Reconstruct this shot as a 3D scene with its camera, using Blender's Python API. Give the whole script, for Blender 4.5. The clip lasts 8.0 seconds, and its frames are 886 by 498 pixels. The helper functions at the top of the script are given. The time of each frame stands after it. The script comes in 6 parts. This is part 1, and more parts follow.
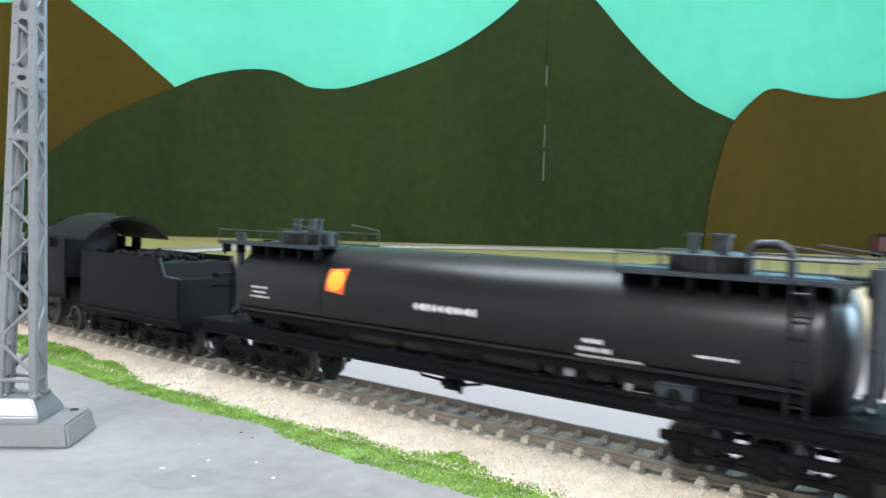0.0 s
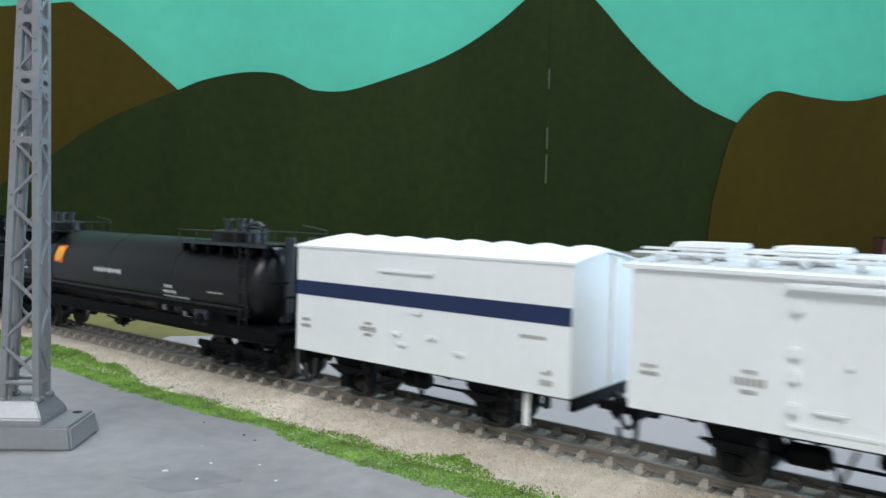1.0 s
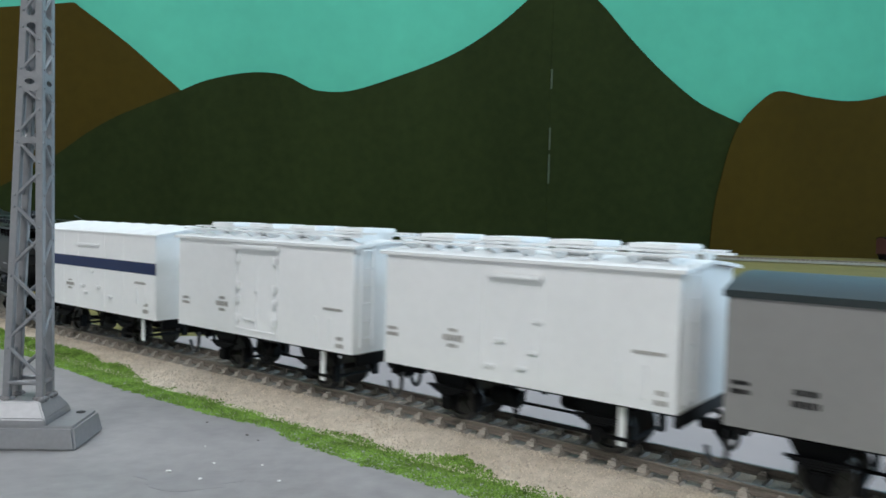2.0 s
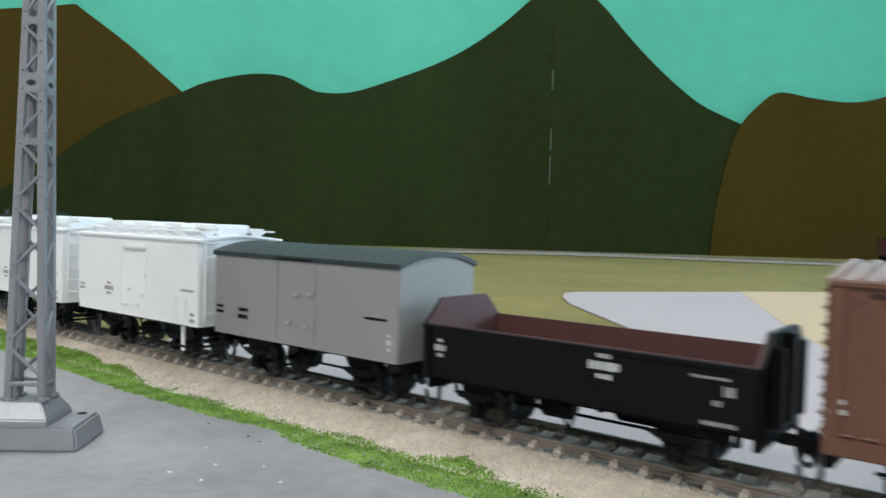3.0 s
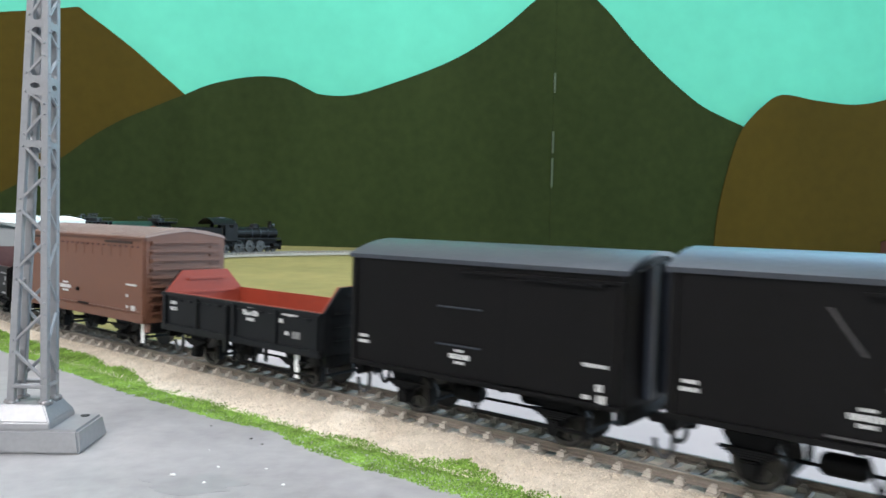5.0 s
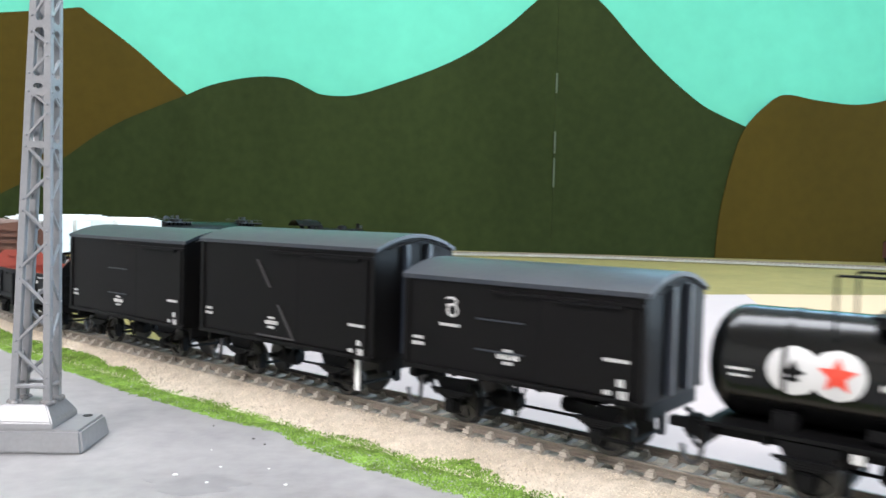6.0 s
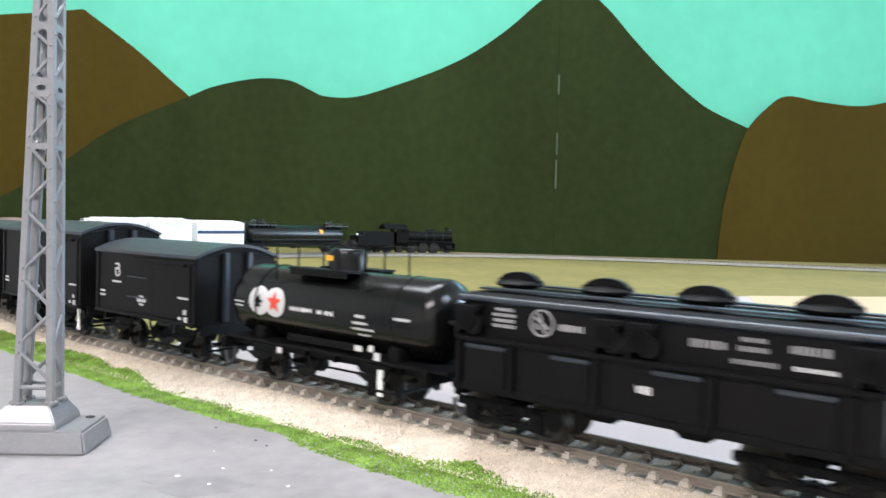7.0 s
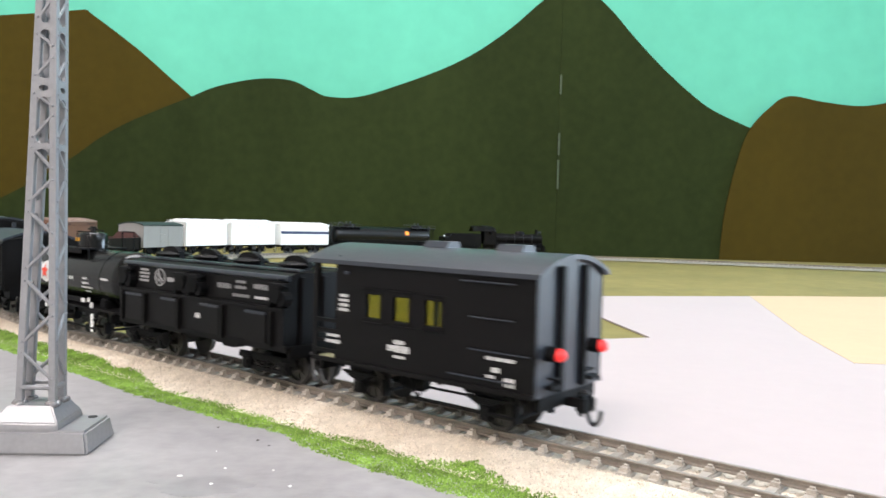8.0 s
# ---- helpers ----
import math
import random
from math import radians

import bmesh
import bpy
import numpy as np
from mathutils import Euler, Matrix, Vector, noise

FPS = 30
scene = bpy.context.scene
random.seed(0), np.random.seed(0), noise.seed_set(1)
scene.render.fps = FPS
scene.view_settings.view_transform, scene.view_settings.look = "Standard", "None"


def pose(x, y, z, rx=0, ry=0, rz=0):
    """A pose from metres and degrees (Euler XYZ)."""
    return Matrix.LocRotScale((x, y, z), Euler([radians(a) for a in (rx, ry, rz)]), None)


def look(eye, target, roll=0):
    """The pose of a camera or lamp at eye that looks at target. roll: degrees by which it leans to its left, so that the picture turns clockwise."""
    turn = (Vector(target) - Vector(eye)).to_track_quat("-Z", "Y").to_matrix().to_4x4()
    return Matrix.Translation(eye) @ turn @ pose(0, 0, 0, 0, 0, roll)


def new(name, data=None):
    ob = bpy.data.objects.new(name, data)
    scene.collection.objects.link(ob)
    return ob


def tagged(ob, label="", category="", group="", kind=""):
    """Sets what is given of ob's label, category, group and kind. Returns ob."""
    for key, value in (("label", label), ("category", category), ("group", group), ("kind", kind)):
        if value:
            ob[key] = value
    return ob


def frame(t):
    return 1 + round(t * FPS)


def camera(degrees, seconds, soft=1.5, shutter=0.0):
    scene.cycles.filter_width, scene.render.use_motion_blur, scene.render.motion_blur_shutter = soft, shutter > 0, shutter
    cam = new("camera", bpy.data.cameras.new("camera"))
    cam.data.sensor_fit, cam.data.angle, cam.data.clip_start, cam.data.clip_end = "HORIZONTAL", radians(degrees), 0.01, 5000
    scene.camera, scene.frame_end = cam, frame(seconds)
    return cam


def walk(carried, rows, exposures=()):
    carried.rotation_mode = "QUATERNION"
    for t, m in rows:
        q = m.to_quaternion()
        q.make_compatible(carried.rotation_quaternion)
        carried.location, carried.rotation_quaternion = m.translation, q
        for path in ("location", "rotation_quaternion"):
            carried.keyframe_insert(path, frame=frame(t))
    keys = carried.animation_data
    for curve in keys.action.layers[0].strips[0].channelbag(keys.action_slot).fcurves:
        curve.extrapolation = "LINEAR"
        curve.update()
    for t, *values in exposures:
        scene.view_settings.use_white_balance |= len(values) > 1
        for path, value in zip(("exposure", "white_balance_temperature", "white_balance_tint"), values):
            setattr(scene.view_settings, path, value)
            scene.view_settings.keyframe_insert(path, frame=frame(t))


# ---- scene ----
# A model railway seen from a hand's height over its table. Table top z = 0, rail tops z = RAIL.
RAIL = 0.006
EYE_Z = 0.0596


def aim(right, down, shift):
    """Camera pose: degrees to the right of the last view, degrees below level, metres aside."""
    return pose(shift, 0, EYE_Z) @ pose(0, 0, 0, 90 - down, 0, -right) @ pose(0, 0, 0, 0, 0, 1.63)


cam = camera(59.9, 8.0, soft=1.6, shutter=0.3)
walk(cam, [
    (0.0, aim(1.05, 2.56, 0.0007)), (0.5, aim(0.90, 2.43, 0.0006)), (1.0, aim(0.86, 2.37, 0.0006)),
    (1.5, aim(0.76, 2.36, 0.0005)), (3.0, aim(0.60, 2.26, 0.0004)), (3.5, aim(0.57, 2.14, 0.0003)),
    (4.0, aim(0.56, 2.10, 0.0003)), (4.5, aim(0.51, 2.09, 0.0003)), (6.0, aim(0.30, 2.08, 0.0001)),
    (6.5, aim(0.27, 2.02, 0.0001)), (7.0, aim(0.15, 1.97, 0.0)), (7.5, aim(0.10, 1.97, 0.0)), (8.0, aim(0.0, 1.97, 0.0)),
], exposures=[(0.0, -0.10, 5960, 6), (0.4, -0.19, 5980, 6), (0.7, -0.46, 5930, 6), (1.0, -0.93, 5850, 5), (1.5, -1.23, 5880, 5), (2.8, -1.06, 6050, 5),
              (3.0, -0.89, 6080, 5), (3.5, -0.50, 6140, 8), (4.0, -0.39, 6180, 9), (4.5, -0.34, 6060, 8), (6.0, -0.05, 6260, 11), (7.0, -0.05, 6320, 13), (8.0, -0.12, 6600, 14)])

# ---- light: ceiling lamps and the cool window of a room ----
world = bpy.data.worlds.new("room_air")
world.use_nodes = True
world.node_tree.nodes["Background"].inputs[0].default_value = (0.75, 0.85, 1.0, 1)
world.node_tree.nodes["Background"].inputs[1].default_value = 0.11
scene.world = world


def area(name, m, sx, sy, watts, colour):
    d = bpy.data.lights.new(name, "AREA")
    d.shape, d.size, d.size_y, d.energy, d.color = "RECTANGLE", sx, sy, watts, colour
    ob = new(name, d)
    ob.matrix_basis = m
    return ob


# The third, cool one is added out of view for blue light on wagon ends.
CEILING_LIGHTS = ((-0.35, 0.75, 29, (0.92, 0.95, 1.0)), (-0.6, -1.3, 70, (1.0, 0.925, 0.90)), (1.75, -0.55, 42, (0.64, 0.82, 1.0)))
for lx, ly, watts, tone in CEILING_LIGHTS:
    area("ceiling_light_glow", pose(lx, ly, 1.62), 1.2, 0.5, watts, tone)
WINDOW_Y, NORTH_X = 1.42, 1.15
area("window_daylight", look((3.42, WINDOW_Y, 0.75), (0.0, 0.45, 0.0)), 1.4, 1.1, 145, (0.63, 0.83, 1.0))
area("north_window_daylight", look((NORTH_X, 2.26, 1.20), (0.1, 0.3, 0.0)), 1.5, 0.34, 13, (0.38, 0.70, 1.0))


# ---- materials ----
def material(name, colour, rough=0.6, metal=0.0, vary=0.12, scale=40.0, bump=0.0, bump_scale=400.0, tint=None, spec=0.5,
             island=0.0, coat=0.0, stretch=0.0):
    """Paint or plastic with grain at two scales, and fine relief."""
    m = bpy.data.materials.new(name)
    m.use_nodes = True
    nt = m.node_tree
    n, l = nt.nodes, nt.links
    b = n["Principled BSDF"]
    co = n.new("ShaderNodeTexCoord")
    big, fine = n.new("ShaderNodeTexNoise"), n.new("ShaderNodeTexNoise")
    big.inputs["Scale"].default_value, fine.inputs["Scale"].default_value = scale, scale * 9
    big.inputs["Detail"].default_value = 5
    mix = n.new("ShaderNodeMix")
    mix.data_type = "FLOAT"
    mix.inputs[0].default_value = 0.4
    # upright streaks put the shading of cloth folds into the colour
    if stretch:
        mp = n.new("ShaderNodeMapping")
        mp.inputs["Scale"].default_value = (1, 1, stretch)
        l.new(co.outputs["Object"], mp.inputs["Vector"])
        l.new(mp.outputs[0], big.inputs["Vector"])
    else:
        l.new(co.outputs["Object"], big.inputs["Vector"])
    l.new(co.outputs["Object"], fine.inputs["Vector"])
    l.new(big.outputs["Fac"], mix.inputs[2])
    l.new(fine.outputs["Fac"], mix.inputs[3])
    ramp = n.new("ShaderNodeValToRGB")
    dark = [c * (1 - vary) for c in colour]
    lite = [min(1, c * (1 + vary)) for c in (tint or colour)]
    ramp.color_ramp.elements[0].position, ramp.color_ramp.elements[1].position = 0.32, 0.68
    ramp.color_ramp.elements[0].color, ramp.color_ramp.elements[1].color = (*dark, 1), (*lite, 1)
    l.new(mix.outputs[0], ramp.inputs[0])
    last = ramp.outputs[0]
    if island:
        geo, hs, mr = n.new("ShaderNodeNewGeometry"), n.new("ShaderNodeHueSaturation"), n.new("ShaderNodeMapRange")
        mr.inputs["To Min"].default_value, mr.inputs["To Max"].default_value = 1 - island, 1 + island
        l.new(geo.outputs["Random Per Island"], mr.inputs["Value"])
        l.new(mr.outputs[0], hs.inputs["Value"])
        l.new(last, hs.inputs["Color"])
        last = hs.outputs[0]
    l.new(last, b.inputs["Base Color"])
    rr = n.new("ShaderNodeMapRange")
    rr.inputs["To Min"].default_value, rr.inputs["To Max"].default_value = max(0.03, rough - 0.08), min(1, rough + 0.08)
    l.new(mix.outputs[0], rr.inputs["Value"])
    l.new(rr.outputs[0], b.inputs["Roughness"])
    b.inputs["Metallic"].default_value = metal
    b.inputs["Specular IOR Level"].default_value = spec
    b.inputs["Coat Weight"].default_value = coat
    if bump:
        t, bp = n.new("ShaderNodeTexNoise"), n.new("ShaderNodeBump")
        t.inputs["Scale"].default_value, t.inputs["Detail"].default_value = bump_scale, 4
        bp.inputs["Strength"].default_value, bp.inputs["Distance"].default_value = bump, 0.0006
        l.new(co.outputs["Object"], t.inputs["Vector"])
        l.new(t.outputs["Fac"], bp.inputs["Height"])
        l.new(bp.outputs[0], b.inputs["Normal"])
    return m


def glowing(name, colour, strength):
    m = bpy.data.materials.new(name)
    m.use_nodes = True
    b = m.node_tree.nodes["Principled BSDF"]
    b.inputs["Base Color"].default_value = (*colour, 1)
    b.inputs["Emission Color"].default_value, b.inputs["Emission Strength"].default_value = (*colour, 1), strength
    return m


def glass(name, tint=(0.93, 0.95, 0.85)):
    m = bpy.data.materials.new(name)
    m.use_nodes = True
    b = m.node_tree.nodes["Principled BSDF"]
    b.inputs["Base Color"].default_value = (*tint, 1)
    b.inputs["Roughness"].default_value, b.inputs["Transmission Weight"].default_value, b.inputs["IOR"].default_value = 0.03, 1, 1.1
    return m


SKY = material("turquoise_cloth", (0.135, 0.54, 0.39), 0.9, vary=0.08, scale=3.0, stretch=0.4, bump=0.15, bump_scale=900, spec=0.1)
GREEN_FELT = material("dark_green_felt", (0.0240, 0.0345, 0.0105), 0.95, vary=0.26, scale=6.0, bump=0.4, bump_scale=1200, spec=0.1, stretch=0.25)
BROWN_FELT = material("brown_felt", (0.060, 0.0425, 0.0068), 0.95, vary=0.14, scale=5.0, bump=0.4, bump_scale=1200, spec=0.1, stretch=0.3)
SEAM_FLECK = material("pale_seam_colour", (0.055, 0.08, 0.045), 0.35, vary=0.3, scale=60)
OLIVE = material("olive_baize", (0.185, 0.166, 0.060), 0.95, vary=0.10, scale=5, bump=0.4, bump_scale=900, tint=(0.235, 0.20, 0.072), spec=0.15)
GREY_ROAD = material("grey_painted_road", (0.285, 0.275, 0.275), 0.40, vary=0.24, scale=20, bump=0.18, bump_scale=380, spec=0.5)
WHITE_CARD = material("white_card", (0.415, 0.362, 0.355), 0.75, vary=0.03, scale=14, bump=0.08, bump_scale=500, spec=0.25)
CREAM_CARD = material("cream_card", (0.50, 0.385, 0.245), 0.8, vary=0.04, scale=12, bump=0.08, bump_scale=500, spec=0.2)
BALLAST = material("cream_ballast", (0.60, 0.52, 0.415), 0.85, vary=0.15, scale=260, bump=0.9, bump_scale=900, tint=(0.68, 0.60, 0.50))
FAR_BALLAST = material("grey_ballast", (0.27, 0.255, 0.21), 0.9, vary=0.2, scale=120, bump=0.6, bump_scale=900)
GRAIN = material("ballast_grain", (0.63, 0.55, 0.445), 0.34, vary=0.15, scale=300, island=0.24)
TURF = material("bright_turf", (0.115, 0.185, 0.030), 0.9, vary=0.35, scale=130, island=0.50, tint=(0.205, 0.340, 0.064), spec=0.2)
SLEEPER = material("grey_brown_sleeper", (0.37, 0.335, 0.29), 0.75, vary=0.25, scale=160, bump=0.3, bump_scale=1500)
RAIL_STEEL = material("weathered_rail", (0.22, 0.19, 0.16), 0.45, metal=0.2, vary=0.2, scale=120)
MAST_GREY = material("silver_grey_plastic", (0.25, 0.25, 0.26), 0.34, metal=0.15, vary=0.12, scale=90, bump=0.1, bump_scale=600)
MAST_BEAD = material("shiny_glue_bead", (0.22, 0.21, 0.21), 0.16, metal=0.2, vary=0.2, scale=200)
WALL_PAINT = material("room_wall_paint", (0.62, 0.60, 0.56), 0.9, vary=0.04, scale=3, bump=0.1, bump_scale=200)
FLOOR_WOOD = material("room_floor", (0.25, 0.17, 0.10), 0.6, vary=0.2, scale=6)
LAMP_WHITE = glowing("lamp_diffuser", (1.0, 0.97, 0.92), 3.0)
TABLE_WOOD = material("table_edge_wood", (0.36, 0.24, 0.13), 0.6, vary=0.2, scale=12)


# ---- mesh helpers ----
def part(name, bm, mat, parent=None, label="", smooth=0.0):
    """Links a bmesh as one mesh object, under its thing or part if one is given."""
    bmesh.ops.recalc_face_normals(bm, faces=bm.faces)
    me = bpy.data.meshes.new(name)
    bm.to_mesh(me)
    bm.free()
    me.materials.append(mat)
    if smooth:
        me.shade_smooth()
        me.set_sharp_from_angle(angle=radians(smooth))
    ob = new(name, me)
    if parent is not None:
        ob.parent = parent
    if label:
        ob["label"] = label
    return ob


def thing(name, label, category, group="", kind=""):
    return tagged(new(name), label, category, group, kind)


def mesh():
    return bmesh.new()


def box(bm, x, y, z, sx, sy, sz, bevel=0.0, m=None):
    """Adds a box centred at x, y, z."""
    r = bmesh.ops.create_cube(bm, size=1, matrix=(m or Matrix()) @ Matrix.Translation((x, y, z)) @ Matrix.Diagonal((sx, sy, sz, 1)))
    if bevel:
        edges = list({e for v in r["verts"] for e in v.link_edges})
        bmesh.ops.bevel(bm, geom=edges, offset=bevel, segments=2, affect="EDGES")
    return bm


def rod(bm, a, b, r, n=8, r2=None):
    """Adds a round bar from a to b."""
    a, b = Vector(a), Vector(b)
    d = b - a
    m = Matrix.Translation((a + b) / 2) @ d.to_track_quat("Z", "Y").to_matrix().to_4x4()
    bmesh.ops.create_cone(bm, cap_ends=True, segments=n, radius1=r, radius2=r if r2 is None else r2, depth=d.length, matrix=m)
    return bm


def tube(bm, pts, r, n=6):
    for a, b in zip(pts, pts[1:]):
        rod(bm, a, b, r, n)
    return bm


def prism(bm, profile, x0, x1, axis="x"):
    """Extrudes a closed outline: (y, z) along x, or (x, z) along y, or (x, y) along z."""
    put = {"x": lambda p, k: (k, p[0], p[1]), "y": lambda p, k: (p[0], k, p[1]), "z": lambda p, k: (p[0], p[1], k)}[axis]
    rows = [[bm.verts.new(put(p, k)) for p in profile] for k in (x0, x1)]
    bm.faces.new(rows[0])
    bm.faces.new(rows[1])
    n = len(profile)
    for i in range(n):
        bm.faces.new((rows[0][i], rows[0][(i + 1) % n], rows[1][(i + 1) % n], rows[1][i]))
    return bm


def lathe(bm, outline, n=24, m=None):
    """Turns (radius, height) pairs round the local z axis."""
    m = m or Matrix()
    rings = []
    for r, z in outline:
        rings.append([bm.verts.new(m @ Vector((r * math.cos(a), r * math.sin(a), z)))
                      for a in (2 * math.pi * i / n for i in range(n))] if r > 1e-6 else [bm.verts.new(m @ Vector((0, 0, z)))])
    for a, b in zip(rings, rings[1:]):
        for i in range(n):
            q = [a[i % len(a)], a[(i + 1) % len(a)], b[(i + 1) % len(b)], b[i % len(b)]]
            q = list(dict.fromkeys(q))
            if len(q) > 2:
                bm.faces.new(q)
    for ring in (rings[0], rings[-1]):
        if len(ring) > 2:
            bm.faces.new(ring)
    return bm


ALONG_X = pose(0, 0, 0, 0, 90, 0)
ALONG_Y = pose(0, 0, 0, 90, 0, 0)

# ---- the line of the track: near straight, wide curve, far straight, closing curve ----
TX, TY, TH = 0.0703, 0.1635, 2.4669
S1, R1, PHI = 0.2858, 0.5929, 2.7728
FAR_LEN, R2, TURN2, NEAR_BACK = 0.88575, 0.75816, 3.51041, 0.6
LOOP = NEAR_BACK + S1 + R1 * PHI + FAR_LEN + R2 * TURN2


def track(s):
    """Point and heading of the track's middle, s metres along it."""
    s = (s + NEAR_BACK) % LOOP - NEAR_BACK
    m = min(s, S1)
    x, y, h = TX + m * math.cos(TH), TY + m * math.sin(TH), TH
    for length, radius in ((R1 * PHI, R1), (FAR_LEN, 0), (R2 * TURN2, R2)):
        if s <= S1:
            break
        e = min(s - S1, length)
        if radius:
            g = h - e / radius
            x, y, h = x + radius * (math.sin(h) - math.sin(g)), y - radius * (math.cos(h) - math.cos(g)), g
        else:
            x, y = x + e * math.cos(h), y + e * math.sin(h)
        s -= length
    return x, y, h


def beside(s, lat, z=0.0):
    """A point lat metres to the left of the track (towards the camera on the near side)."""
    x, y, h = track(s)
    return Vector((x - lat * math.sin(h), y + lat * math.cos(h), z))


# ---- room ----
def room():
    bm = box(mesh(), 0.75, 0.0, -0.82, 5.6, 4.6, 0.04)
    tagged(part("floor", bm, FLOOR_WOOD), "brown wooden floor of the room", "floor", kind="structure")
    tagged(part("ceiling", box(mesh(), 0.75, 0.0, 1.74, 5.6, 4.6, 0.08), WALL_PAINT), "plain off-white ceiling of the room", "ceiling", kind="structure")
    for name, a in (("wall_south", (0.75, -2.35, 0.45, 5.6, 0.1, 2.5)),
                    ("wall_west", (-2.10, 0, 0.45, 0.1, 4.6, 2.5))):
        tagged(part(name, box(mesh(), *a), WALL_PAINT), "plain off-white painted room wall", "wall", kind="structure")
    bm = mesh()  # north wall with a window high over the backdrop
    for a in (((NORTH_X - 2.80) / 2, 2.35, 0.45, NORTH_X + 1.30, 0.1, 2.5), ((NORTH_X + 4.30) / 2, 2.35, 0.45, 2.80 - NORTH_X, 0.1, 2.5), (NORTH_X, 2.35, 0.115, 1.5, 0.1, 1.83), (NORTH_X, 2.35, 1.535, 1.5, 0.1, 0.33)):
        box(bm, *a)
    tagged(part("wall_north", bm, WALL_PAINT), "off-white room wall with a high window opening", "wall", kind="structure")
    w = thing("window_2", "white framed high window with cool daylight behind", "window", kind="structure")
    bm = mesh()
    for a in ((NORTH_X - 0.72, 2.35, 1.20, 0.06, 0.06, 0.34), (NORTH_X + 0.72, 2.35, 1.20, 0.06, 0.06, 0.34), (NORTH_X, 2.35, 1.05, 1.38, 0.06, 0.04), (NORTH_X, 2.35, 1.35, 1.38, 0.06, 0.04)):
        box(bm, *a)
    part("window_frame", bm, WALL_PAINT, w)
    bm = mesh()  # east wall with its window opening
    lo, hi = WINDOW_Y - 0.7, WINDOW_Y + 0.7
    for a in ((3.6, (lo - 2.3) / 2, 0.45, 0.1, lo + 2.3, 2.5), (3.6, (hi + 2.3) / 2, 0.45, 0.1, 2.3 - hi, 2.5), (3.6, WINDOW_Y, -0.3, 0.1, 1.4, 1.0), (3.6, WINDOW_Y, 1.5, 0.1, 1.4, 0.4)):
        box(bm, *a)
    tagged(part("wall_east", bm, WALL_PAINT), "off-white room wall with a window opening", "wall", kind="structure")
    w = thing("window_1", "white framed window with cool daylight behind", "window", kind="structure")
    bm = mesh()
    for a in ((3.6, lo + 0.03, 0.75, 0.06, 0.06, 1.1), (3.6, hi - 0.03, 0.75, 0.06, 0.06, 1.1), (3.6, WINDOW_Y, 0.23, 0.06, 1.28, 0.06), (3.6, WINDOW_Y, 1.27, 0.06, 1.28, 0.06)):
        box(bm, *a)
    part("window_frame", bm, WALL_PAINT, w)
    for x, y, _, _ in CEILING_LIGHTS:
        lamp = thing("ceiling_light", "unseen white rectangular ceiling light, switched on", "ceiling light", "ceiling lights")
        lamp.matrix_basis = pose(x, y, 1.70)
        bm = mesh()
        for a in ((0, 0.27, -0.03, 1.28, 0.04, 0.06), (0, -0.27, -0.03, 1.28, 0.04, 0.06), (0.62, 0, -0.03, 0.04, 0.5, 0.06), (-0.62, 0, -0.03, 0.04, 0.5, 0.06)):
            box(bm, *a)
        part("frame", bm, WALL_PAINT, lamp)
        part("diffuser", box(mesh(), 0, 0, -0.01, 1.2, 0.5, 0.02), LAMP_WHITE, lamp, "glowing white diffuser")


room()


def outline_plate(name, pts, y, thick, mat, label):
    """A cut-out of the given upper edge, reaching down below the table's edge."""
    bm = mesh()
    low = -0.03
    rows = [[bm.verts.new(p) for p in ((x, y, z), (x, y, low), (x, y + thick, low), (x, y + thick, z))] for x, z in pts]
    for a, b in zip(rows, rows[1:]):
        for i in range(4):
            bm.faces.new((a[i], a[(i + 1) % 4], b[(i + 1) % 4], b[i]))
    bm.faces.new(rows[0])
    bm.faces.new(rows[-1])
    return part(name, bm, mat, None, label)


def smooth_line(pts, n=5):
    """Points on a soft curve through pts."""
    out = []
    p = [pts[0], *pts, pts[-1]]
    for i in range(1, len(p) - 2):
        for k in range(n):
            t = k / n
            a, b, c, d = (np.array(q) for q in p[i - 1:i + 3])
            out.append(tuple(0.5 * (2 * b + (c - a) * t + (2 * a - 5 * b + 4 * c - d) * t * t + (3 * b - a - 3 * c + d) * t ** 3)))
    return out + [tuple(pts[-1])]


BACK_Y = 1.60


